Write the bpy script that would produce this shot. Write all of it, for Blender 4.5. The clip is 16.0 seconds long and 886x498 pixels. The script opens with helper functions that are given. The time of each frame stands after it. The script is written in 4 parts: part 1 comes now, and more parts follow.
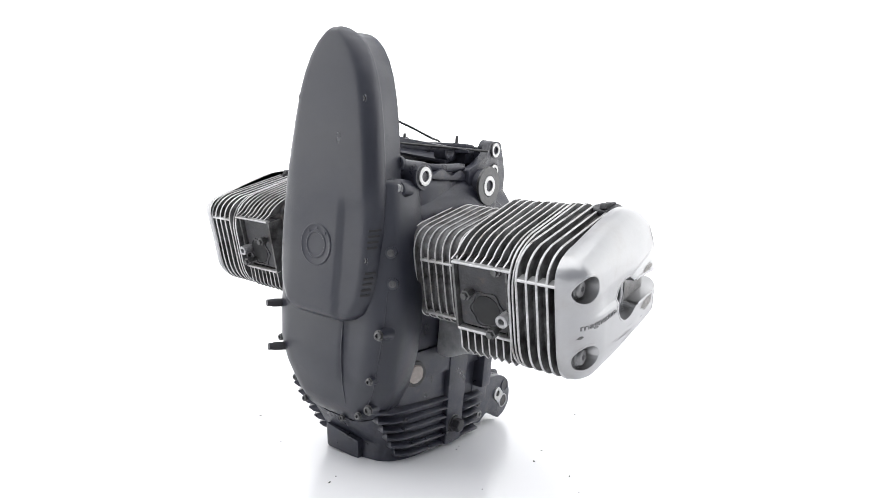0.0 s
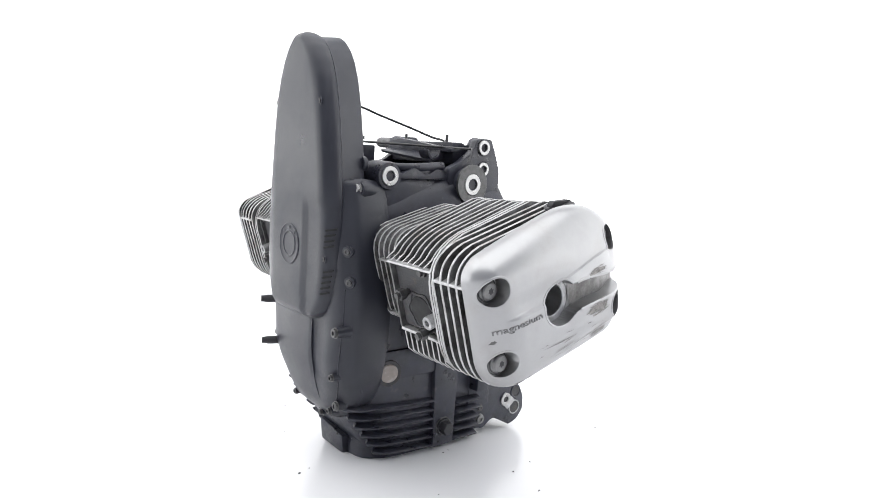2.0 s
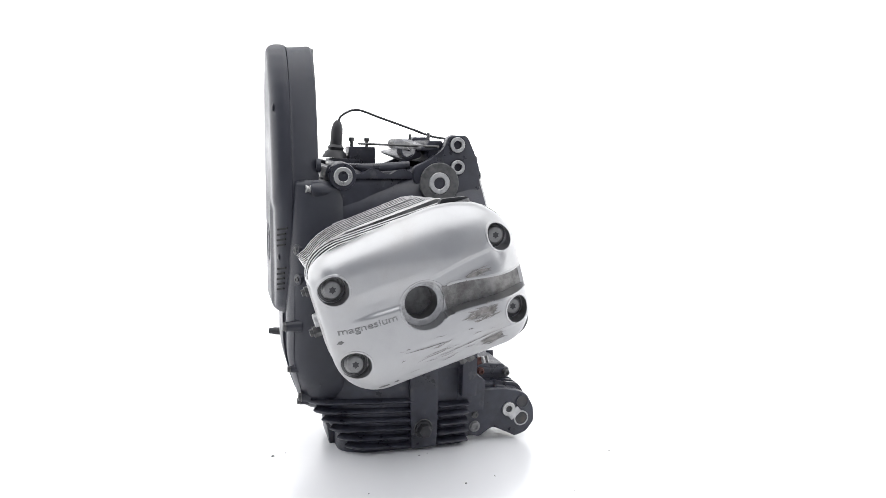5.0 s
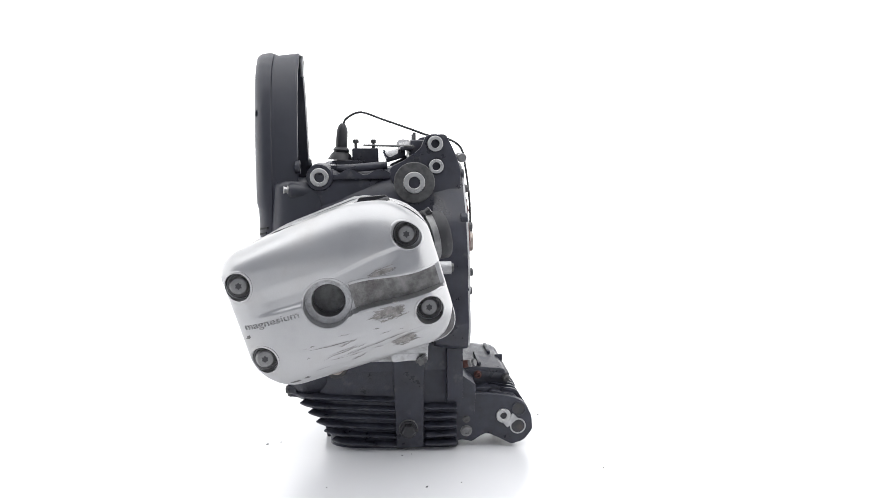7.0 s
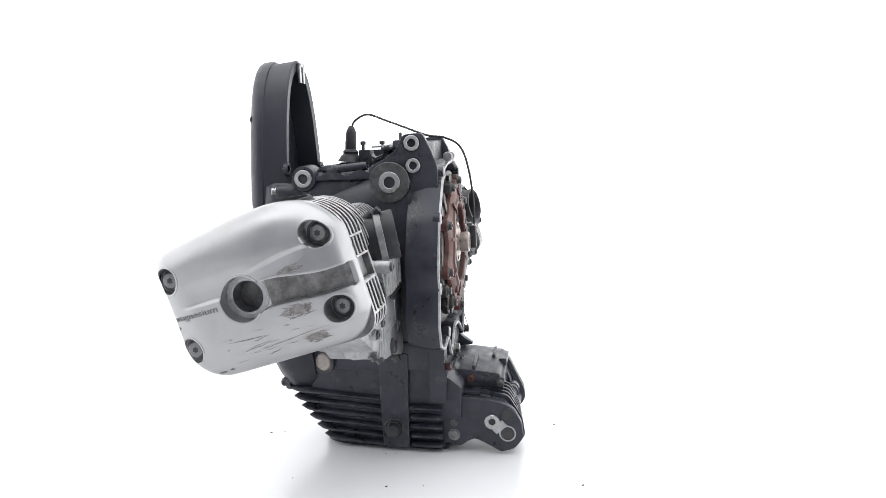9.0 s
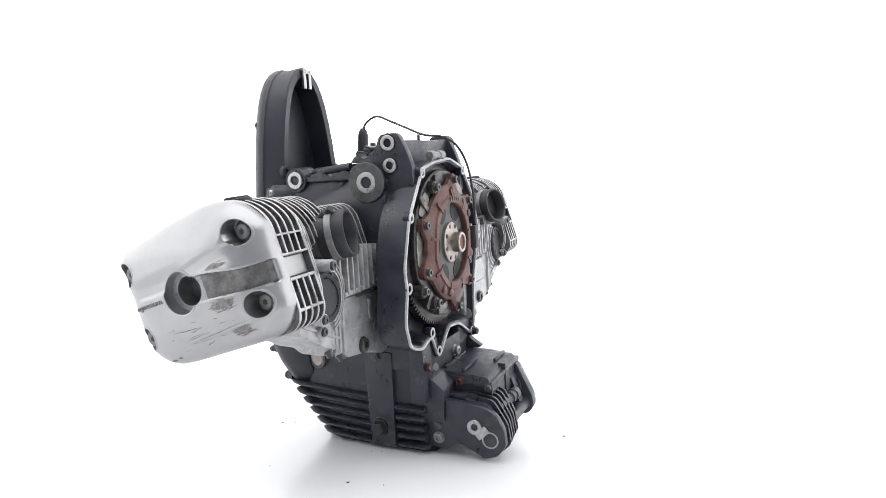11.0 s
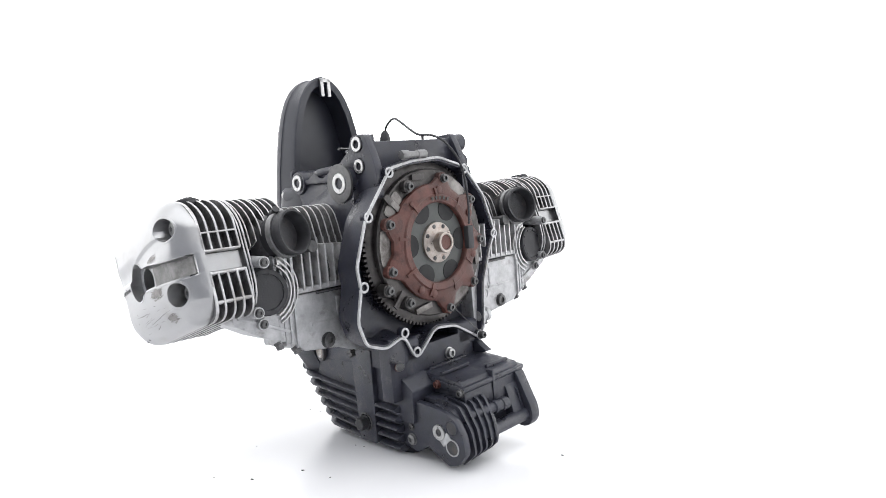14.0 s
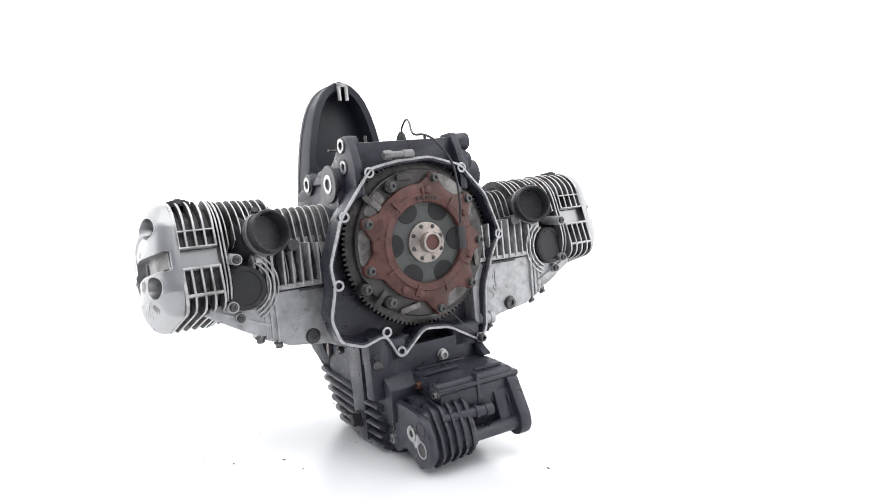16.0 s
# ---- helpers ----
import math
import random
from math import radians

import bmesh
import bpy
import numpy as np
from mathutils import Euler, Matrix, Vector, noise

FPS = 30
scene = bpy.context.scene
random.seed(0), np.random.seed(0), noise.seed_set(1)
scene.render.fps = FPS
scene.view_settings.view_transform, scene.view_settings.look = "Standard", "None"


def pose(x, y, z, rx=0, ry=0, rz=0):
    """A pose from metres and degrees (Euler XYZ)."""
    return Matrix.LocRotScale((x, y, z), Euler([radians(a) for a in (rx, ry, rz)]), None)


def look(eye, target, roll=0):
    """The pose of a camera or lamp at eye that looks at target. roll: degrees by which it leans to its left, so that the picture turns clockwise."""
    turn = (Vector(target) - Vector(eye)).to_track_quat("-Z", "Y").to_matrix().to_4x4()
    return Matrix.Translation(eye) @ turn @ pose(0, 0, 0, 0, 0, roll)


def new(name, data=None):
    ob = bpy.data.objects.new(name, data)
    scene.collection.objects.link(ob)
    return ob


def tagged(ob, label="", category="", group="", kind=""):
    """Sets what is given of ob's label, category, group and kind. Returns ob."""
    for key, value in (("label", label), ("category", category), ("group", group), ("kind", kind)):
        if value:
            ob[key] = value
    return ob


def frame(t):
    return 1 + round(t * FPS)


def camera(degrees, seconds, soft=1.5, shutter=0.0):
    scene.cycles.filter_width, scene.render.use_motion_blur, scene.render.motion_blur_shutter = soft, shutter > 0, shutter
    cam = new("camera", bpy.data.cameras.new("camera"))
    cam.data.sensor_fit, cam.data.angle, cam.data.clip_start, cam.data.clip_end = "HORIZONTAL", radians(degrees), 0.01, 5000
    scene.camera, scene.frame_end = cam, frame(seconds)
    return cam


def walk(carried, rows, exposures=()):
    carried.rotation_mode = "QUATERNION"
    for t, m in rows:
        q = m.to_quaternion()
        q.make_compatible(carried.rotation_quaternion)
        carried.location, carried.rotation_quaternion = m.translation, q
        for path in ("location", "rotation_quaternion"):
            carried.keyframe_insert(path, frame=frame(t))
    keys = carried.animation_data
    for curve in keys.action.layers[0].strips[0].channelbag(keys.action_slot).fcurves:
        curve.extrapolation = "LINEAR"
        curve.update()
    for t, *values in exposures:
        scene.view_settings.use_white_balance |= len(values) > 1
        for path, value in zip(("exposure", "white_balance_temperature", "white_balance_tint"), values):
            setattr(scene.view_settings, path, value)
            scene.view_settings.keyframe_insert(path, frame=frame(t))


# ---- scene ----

# camera: one fixed lens before a turntable
cam = camera(68.7, 16.0, soft=0.7)
EYE = Vector((0, -0.975, 0.318))
YAW, PITCH = 0.04492, -0.03806
AIM = EYE + Vector((math.sin(YAW) * math.cos(PITCH), math.cos(YAW) * math.cos(PITCH), math.sin(PITCH)))
walk(cam, [(0.0, look(EYE, AIM, 0.72)), (16.0, look(EYE, AIM, 0.72))])

# light: a white photo tent with a glow added to its walls, open to a dimmer room behind the camera; a softbox above
world = bpy.data.worlds.new("room_light")
world.use_nodes = True
world.node_tree.nodes["Background"].inputs[0].default_value = (0.87, 0.9, 1.0, 1)
world.node_tree.nodes["Background"].inputs[1].default_value = 0.46
scene.world = world
scene.view_settings.exposure = 0.3
softbox = new("softbox", bpy.data.lights.new("softbox", "AREA"))
softbox.data.shape, softbox.data.size, softbox.data.size_y, softbox.data.energy = "RECTANGLE", 2.6, 2.2, 32
softbox.matrix_world = look((-0.1, -0.35, 1.9), (0, 0, 0.2))


# ---- materials ----
def material(name, color, rough, metal=0.0, vary=0.25, scale=40.0, bump=0.15, bump_scale=400.0, dirt=None, dirt_scale=9.0, dirt_low=0.52, dirt_high=0.68, coat=0.0, rough_vary=0.12):
    """Paint or metal with a fine grain, blotches at two scales and an optional second colour for dirt or wear."""
    m = bpy.data.materials.new(name)
    m.use_nodes = True
    n, l = m.node_tree.nodes, m.node_tree.links
    b = n["Principled BSDF"]
    geo = n.new("ShaderNodeTexCoord")
    big = n.new("ShaderNodeTexNoise")
    big.inputs["Scale"].default_value, big.inputs["Detail"].default_value, big.inputs["Roughness"].default_value = scale, 6, 0.62
    l.new(geo.outputs["Object"], big.inputs["Vector"])
    ramp = n.new("ShaderNodeMapRange")
    ramp.inputs[1].default_value, ramp.inputs[2].default_value = 0.3, 0.7
    ramp.inputs[3].default_value, ramp.inputs[4].default_value = 1 - vary, 1 + vary
    l.new(big.outputs[0], ramp.inputs[0])
    mul = n.new("ShaderNodeMix")
    mul.data_type, mul.blend_type = "RGBA", "MULTIPLY"
    mul.inputs[0].default_value = 1
    mul.inputs[6].default_value = (*color, 1)
    l.new(ramp.outputs[0], mul.inputs[7])
    out = mul.outputs[2]
    if dirt:
        spot = n.new("ShaderNodeTexNoise")
        spot.inputs["Scale"].default_value, spot.inputs["Detail"].default_value, spot.inputs["Roughness"].default_value = dirt_scale, 8, 0.7
        l.new(geo.outputs["Object"], spot.inputs["Vector"])
        lim = n.new("ShaderNodeMapRange")
        lim.inputs[1].default_value, lim.inputs[2].default_value = dirt_low, dirt_high
        l.new(spot.outputs[0], lim.inputs[0])
        mix = n.new("ShaderNodeMix")
        mix.data_type = "RGBA"
        l.new(lim.outputs[0], mix.inputs[0])
        l.new(out, mix.inputs[6])
        mix.inputs[7].default_value = (*dirt, 1)
        out = mix.outputs[2]
    l.new(out, b.inputs["Base Color"])
    b.inputs["Metallic"].default_value = metal
    b.inputs["Coat Weight"].default_value = coat
    rr = n.new("ShaderNodeMapRange")
    rr.inputs[1].default_value, rr.inputs[2].default_value = 0.3, 0.7
    rr.inputs[3].default_value, rr.inputs[4].default_value = max(0.03, rough - rough_vary), min(1, rough + rough_vary)
    l.new(big.outputs[0], rr.inputs[0])
    l.new(rr.outputs[0], b.inputs["Roughness"])
    if bump:
        fine = n.new("ShaderNodeTexNoise")
        fine.inputs["Scale"].default_value, fine.inputs["Detail"].default_value = bump_scale, 3
        l.new(geo.outputs["Object"], fine.inputs["Vector"])
        bp = n.new("ShaderNodeBump")
        bp.inputs["Strength"].default_value, bp.inputs["Distance"].default_value = bump, 0.001
        l.new(fine.outputs[0], bp.inputs["Height"])
        l.new(bp.outputs[0], b.inputs["Normal"])
    return m


WHITE = material("white_table", (0.78, 0.782, 0.793), 0.22, vary=0.0, scale=3, bump=0, rough_vary=0.03)
BLACK = material("black_engine_paint", (0.0205, 0.0214, 0.0315), 0.38, vary=0.45, scale=34, bump=0.25, bump_scale=1200, dirt=(0.075, 0.074, 0.075), dirt_scale=42, dirt_low=0.58, dirt_high=0.76, rough_vary=0.2)
COVER = material("dark_grey_plastic", (0.0172, 0.0185, 0.0272), 0.39, vary=0.16, scale=12, bump=0.2, bump_scale=1300, dirt=(0.027, 0.029, 0.038), dirt_scale=9, dirt_low=0.45, dirt_high=0.9, rough_vary=0.12)
SUMP = material("dusty_black_sump_paint", (0.0245, 0.0262, 0.0370), 0.40, vary=0.45, scale=40, bump=0.3, bump_scale=900, dirt=(0.075, 0.074, 0.076), dirt_scale=38, dirt_low=0.57, dirt_high=0.78, rough_vary=0.2)
SILVER = material("silver_lacquer", (0.385, 0.386, 0.39), 0.35, 0.86, vary=0.09, scale=20, bump=0.08, bump_scale=700, dirt=(0.33, 0.32, 0.31), dirt_scale=20, dirt_low=0.5, dirt_high=0.8, rough_vary=0.07)
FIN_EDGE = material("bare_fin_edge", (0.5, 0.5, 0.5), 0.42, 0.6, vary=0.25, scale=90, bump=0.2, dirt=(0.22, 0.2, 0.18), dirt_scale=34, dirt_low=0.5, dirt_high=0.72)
# grime, darkened further for the shade between the fins
FIN_SIDE = material("shaded_grimy_fin_side", (0.16, 0.16, 0.16), 0.6, 0.35, vary=0.4, scale=60, bump=0.3, dirt=(0.04, 0.038, 0.036), dirt_scale=25, dirt_low=0.42, dirt_high=0.62)
CAST = material("raw_cast_aluminium", (0.42, 0.422, 0.428), 0.46, 0.55, vary=0.28, scale=70, bump=0.5, bump_scale=700, dirt=(0.14, 0.128, 0.115), dirt_scale=40, dirt_low=0.52, dirt_high=0.74)
# soot of the ports; also stands in for shade in gaps and holes
SOOT_SHADE = material("soot_and_recess_shade", (0.036, 0.036, 0.039), 0.55, vary=0.45, scale=60, bump=0.5, dirt=(0.085, 0.068, 0.055), dirt_scale=40, dirt_low=0.52, dirt_high=0.75)
STEEL = material("bright_steel", (0.42, 0.42, 0.415), 0.34, 0.9, vary=0.18, scale=120, bump=0.1, dirt=(0.25, 0.22, 0.19), dirt_scale=60, dirt_low=0.58, dirt_high=0.8)
DARK_STEEL = material("dark_steel_screw", (0.1, 0.1, 0.1), 0.42, 0.7, vary=0.3, scale=150, bump=0.2)
GEAR = material("oily_gear_steel", (0.062, 0.058, 0.056), 0.42, 0.6, vary=0.5, scale=55, bump=0.3, dirt=(0.15, 0.14, 0.13), dirt_scale=36, dirt_low=0.54, dirt_high=0.72)
PLATE = material("worn_clutch_steel", (0.19, 0.18, 0.172), 0.42, 0.65, vary=0.45, scale=50, bump=0.3, dirt=(0.06, 0.052, 0.048), dirt_scale=34, dirt_low=0.44, dirt_high=0.62)
RUST = material("rusty_red_casting", (0.098, 0.039, 0.031), 0.52, 0.15, vary=0.55, scale=60, bump=0.6, bump_scale=420, dirt=(0.045, 0.033, 0.03), dirt_scale=30, dirt_low=0.5, dirt_high=0.72)
RUBBER = material("black_rubber", (0.022, 0.022, 0.025), 0.55, vary=0.2, scale=60, bump=0.2, dirt=(0.06, 0.06, 0.058), dirt_scale=30, dirt_low=0.58, dirt_high=0.8)
DISC = material("grey_friction_disc", (0.085, 0.09, 0.086), 0.6, 0.2, vary=0.2, scale=60, bump=0.2)
GLASS = material("cloudy_sight_glass", (0.28, 0.245, 0.22), 0.25, 0.0, vary=0.2, scale=50, bump=0, coat=0.3)
SCREW_GREY = material("grey_coated_screw", (0.2, 0.2, 0.2), 0.4, 0.6, vary=0.25, scale=120, bump=0.15)
SCRATCH = material("fine_scratch", (0.22, 0.215, 0.21), 0.6, 0.4, vary=0.5, scale=220, bump=0.3)
GRIME = material("dark_grime", (0.13, 0.128, 0.125), 0.7, 0.1, vary=0.3, scale=200, bump=0.2)
HUB = material("hub_steel", (0.36, 0.32, 0.29), 0.36, 0.8, vary=0.25, scale=120, bump=0.1, dirt=(0.16, 0.1, 0.08), dirt_scale=60, dirt_low=0.52, dirt_high=0.72)
# scraped metal, darkened as well for the shade in the groove
WORN_SHADE = material("scraped_shaded_alloy", (0.19, 0.187, 0.183), 0.42, 0.5, vary=0.5, scale=80, bump=0.35, dirt=(0.08, 0.075, 0.07), dirt_scale=34, dirt_low=0.46, dirt_high=0.66)
# near-black that stands in for the shade inside openings
HOLE_SHADE = material("opening_shade", (0.014, 0.014, 0.015), 0.7, vary=0.2, scale=60, bump=0)
LETTER = material("worn_letter_edge", (0.21, 0.21, 0.21), 0.55, 0.4, vary=0.6, scale=300, bump=0.2)
# the sheet glows by itself; emission added in place of lamps on it
TENT = bpy.data.materials.new("glowing_tent_fabric")
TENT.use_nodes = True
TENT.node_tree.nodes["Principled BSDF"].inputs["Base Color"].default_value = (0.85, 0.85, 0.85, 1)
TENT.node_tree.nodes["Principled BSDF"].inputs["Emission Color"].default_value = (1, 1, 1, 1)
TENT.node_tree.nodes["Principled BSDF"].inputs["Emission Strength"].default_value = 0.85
SCUFF = material("scraped_bare_metal", (0.22, 0.21, 0.2), 0.5, 0.5, vary=0.5, scale=160, bump=0.6, bump_scale=500)


# ---- mesh helpers ----
def finish(bm, angle=32, weld=True):
    if weld:
        bmesh.ops.remove_doubles(bm, verts=bm.verts, dist=1e-6)
    bmesh.ops.recalc_face_normals(bm, faces=bm.faces)
    lim = radians(angle)
    for f in bm.faces:
        f.smooth = True
    for e in bm.edges:
        if len(e.link_faces) == 2 and e.calc_face_angle(0) > lim:
            e.smooth = False
    return bm


def bevel(bm, width, angle=40, seg=2):
    lim = radians(angle)
    bmesh.ops.recalc_face_normals(bm, faces=bm.faces)
    edges = [e for e in bm.edges if len(e.link_faces) == 2 and e.calc_face_angle(0) > lim]
    if edges:
        bmesh.ops.bevel(bm, geom=edges, offset=width, segments=seg, affect="EDGES", clamp_overlap=True, profile=0.6)
    return bm


def part(name, bm, mat, parent, label="", m=None, angle=32):
    finish(bm, angle)
    data = bpy.data.meshes.new(name)
    bm.to_mesh(data)
    bm.free()
    for one in mat if isinstance(mat, (list, tuple)) else [mat]:
        data.materials.append(one)
    ob = new(name, data)
    ob.parent = parent
    if m is not None:
        ob.matrix_basis = m
    return tagged(ob, label)


def loft(sections, bm=None, cap=True, mats=None):
    bm = bm or bmesh.new()
    rings = [[bm.verts.new(p) for p in s] for s in sections]
    n = len(rings[0])
    for k in range(len(rings) - 1):
        for i in range(n):
            f = bm.faces.new((rings[k][i], rings[k][(i + 1) % n], rings[k + 1][(i + 1) % n], rings[k + 1][i]))
            if mats:
                f.material_index = mats[k]
    if cap:
        bm.faces.new(rings[0][::-1])
        bm.faces.new(rings[-1])
    return bm


def basis(p, d):
    """A pose at p whose z axis is d."""
    return Matrix.Translation(p) @ Vector(d).to_track_quat("Z", "Y").to_matrix().to_4x4()


def lathe(profile, seg=28, m=None, bm=None, cap=True):
    """Turns (radius, height) pairs about z."""
    m = m or Matrix()
    secs = [[m @ Vector((r * math.cos(a), r * math.sin(a), h)) for a in (2 * math.pi * i / seg for i in range(seg))] for r, h in profile]
    return loft(secs, bm, cap)


def pipe_ring(ro, ri, h, seg=28, m=None, bm=None, cham=0.0006):
    """A bushing: a ring with a hole through it."""
    prof = [(ri, 0), (ro - cham, 0), (ro, cham), (ro, h - cham), (ro - cham, h), (ri + cham, h), (ri, h - cham), (ri, 0)]
    return lathe(prof, seg, m, bm, cap=False)


def prism(pts, axis, a, b, bm=None):
    """Extrudes an outline of pairs along an axis from a to b. x: pairs are (y, z); y: (x, z); z: (x, y)."""
    def at(p, v):
        return {"x": (v, p[0], p[1]), "y": (p[0], v, p[1]), "z": (p[0], p[1], v)}[axis]
    return loft([[at(p, a) for p in pts], [at(p, b) for p in pts]], bm)


def box(bm, c, s, m=None):
    m = m or Matrix()
    x, y, z = (v / 2 for v in s)
    c = Vector(c)
    lo = [m @ (c + Vector(q)) for q in ((-x, -y, -z), (x, -y, -z), (x, y, -z), (-x, y, -z))]
    hi = [m @ (c + Vector(q)) for q in ((-x, -y, z), (x, -y, z), (x, y, z), (-x, y, z))]
    return loft([lo, hi], bm)


def tube(points, r, seg=8, steps=10, bm=None):
    """A round cable on a smooth curve through the points."""
    p = [Vector(q) for q in points]
    p = [2 * p[0] - p[1]] + p + [2 * p[-1] - p[-2]]
    line = []
    for k in range(1, len(p) - 2):
        for s in range(steps):
            t = s / steps
            line.append(0.5 * (2 * p[k] + (p[k + 1] - p[k - 1]) * t + (2 * p[k - 1] - 5 * p[k] + 4 * p[k + 1] - p[k + 2]) * t * t + (3 * p[k] - p[k - 1] - 3 * p[k + 1] + p[k + 2]) * t ** 3))
    line.append(p[-2])
    secs, side = [], None
    for i, q in enumerate(line):
        d = (line[min(i + 1, len(line) - 1)] - line[max(i - 1, 0)]).normalized()
        side = d.orthogonal().normalized() if side is None else (side - d * side.dot(d)).normalized()
        up = d.cross(side)
        secs.append([q + r * (math.cos(a) * side + math.sin(a) * up) for a in (2 * math.pi * j / seg for j in range(seg))])
    return loft(secs, bm)


def rounded(pts, r, n=5):
    """Rounds the corners of an outline of pairs; r is one radius or one for each corner."""
    out, k = [], len(pts)
    for i in range(k):
        a, b, c = Vector(pts[i - 1]), Vector(pts[i]), Vector(pts[(i + 1) % k])
        ri = r[i] if isinstance(r, (list, tuple)) else r
        u, v = a - b, c - b
        ri = min(ri, u.length * 0.48, v.length * 0.48)
        p, q = b + u.normalized() * ri, b + v.normalized() * ri
        for j in range(n + 1):
            t = j / n
            out.append(tuple((1 - t) ** 2 * p + 2 * t * (1 - t) * b + t * t * q))
    return out


def smooth_at(table, v):
    """Reads a table of (v, value) pairs with smooth steps between them."""
    if v <= table[0][0]:
        return table[0][1]
    for (a, x), (b, y) in zip(table, table[1:]):
        if v <= b:
            return x + (y - x) * (v - a) / (b - a)
    return table[-1][1]


# ---- studio ----
def studio():
    bm = bmesh.new()
    secs = []
    for r in (0.0005, 1, 3, 8, 20):
        secs.append([(r * math.cos(a), r * math.sin(a), -0.004) for a in (2 * math.pi * i / 64 for i in range(64))])
    loft(secs, bm, cap=False)
    floor = part("floor", bm, WHITE, None)
    tagged(floor, "seamless glossy white studio floor", "floor", kind="structure")
    # tent wall: a curved sheet from one side round the back to the other, with a sweep at its foot; its glow is added
    # by emission
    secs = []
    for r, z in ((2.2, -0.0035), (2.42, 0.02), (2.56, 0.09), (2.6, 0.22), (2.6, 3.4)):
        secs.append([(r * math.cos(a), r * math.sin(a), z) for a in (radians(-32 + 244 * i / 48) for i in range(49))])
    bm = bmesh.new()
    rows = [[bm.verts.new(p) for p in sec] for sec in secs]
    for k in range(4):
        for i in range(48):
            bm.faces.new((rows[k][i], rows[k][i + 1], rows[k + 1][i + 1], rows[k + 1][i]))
    tagged(part("backdrop", bm, TENT, None), "plain white tent wall with an added glow", "backdrop", kind="structure")
    table = part("turntable", lathe([(0.62, -0.0036), (0.62, -0.0004), (0.6196, 0.0)], 128), WHITE, None)
    return tagged(table, "flat round white turntable under the engine", "turntable")


# ---- engine ----
# the engine's own space: x to the cylinder that faces the lens first, y to the clutch, z up; it leans on its sump
LEAN = Matrix(((0.04962, 0.99848, -0.02398), (-0.99268, 0.04666, -0.11144), (-0.11015, 0.02933, 0.99348))).to_4x4()
SEAT = LEAN @ Matrix.Translation((-0.010, 0, 0.0))
HEAD_TILT = radians(16.4)
CY, CZ = -0.078, 0.2885


def bolt(r, h, parent, p, d, mat, name="bolt", socket=True, cache={}):
    """A socket screw: washer, round head, dark hexagon."""
    key = (round(r, 4), round(h, 4), mat.name, socket)
    if key not in cache:
        bm = lathe([(r * 1.25, 0), (r * 1.25, h * 0.2), (r, h * 0.22), (r, h * 0.9), (r * 0.88, h), (r * 0.5, h), (r * 0.48, h * 0.55)] if socket else [(r * 1.2, 0), (r * 1.2, h * 0.2), (r * 0.95, h * 0.22), (r * 0.95, h * 0.9), (r * 0.8, h)], 14)
        o = part(name, bm, mat, parent, m=basis(p, d))
        cache[key] = o.data
        return o
    o = new(name, cache[key])
    o.parent, o.matrix_basis = parent, basis(p, d)
    return o


def offset(pts, d):
    """Moves a counter-clockwise outline of pairs inwards by d."""
    out, k = [], len(pts)
    for i in range(k):
        a, b, c = Vector(pts[i - 1]), Vector(pts[i]), Vector(pts[(i + 1) % k])
        t = (c - a).normalized()
        out.append((b.x - t.y * d, b.y + t.x * d))
    return out


COVER_HALF = [(0.207, 0.030), (0.212, 0.052), (0.222, 0.068), (0.24, 0.078), (0.27, 0.0825), (0.32, 0.083), (0.37, 0.080), (0.41, 0.0755), (0.45, 0.069), (0.48, 0.0625), (0.505, 0.055), (0.525, 0.046), (0.54, 0.0355), (0.551, 0.023), (0.557, 0.011)]


def cover_outline(low, wide=1.0, top=0.0):
    right = [(w * wide, z - top * max(0, (z - 0.45) / 0.11)) for z, w in COVER_HALF if z >= low]
    if low > 0.21:
        right = [(smooth_at(COVER_HALF, low) * wide, low)] + right[1:]
    pts = right + [(0.0, 0.5592 - top)] + [(-x, z) for x, z in reversed(right)]
    return pts


def at_y(pts, y):
    return [(x, y, z) for x, z in pts]


def step(x, a, b):
    t = min(1, max(0, (x - a) / (b - a)))
    return t * t * (3 - 2 * t)


def shield(half, z0, z1, back, depth, radius, crease, nz=70, nx=44, top=1.6):
    """A rounded upright shield that faces -y: half gives its half width by height; crease(x, z) sinks the surface."""
    def front(x, z):
        w = max(1e-4, smooth_at(half, z))
        e = min((w - abs(x)) * 0.92, (z - z0) * 1.1 + 0.0005, (z1 - z) * top + 0.0005)
        t = 1 - min(max(e, 0), radius) / radius
        return back - depth * math.sqrt(max(0, 1 - t * t)) - 0.0015 * (1 - (x / 0.11) ** 2) + crease(x, z)
    bm = bmesh.new()
    rows = []
    for j in range(nz + 1):
        b = j / nz
        z = z0 + (z1 - z0) * (0.5 - 0.5 * math.cos(math.pi * b)) * 0.6 + (z1 - z0) * b * 0.4
        w = smooth_at(half, z)
        rows.append([bm.verts.new((w * s, front(w * s, z), z)) for s in (math.sin(math.pi / 2 * (-1 + 2 * i / nx)) for i in range(nx + 1))])
    for j in range(nz):
        for i in range(nx):
            bm.faces.new((rows[j][i], rows[j][i + 1], rows[j + 1][i + 1], rows[j + 1][i]))
    return bm, rows, front


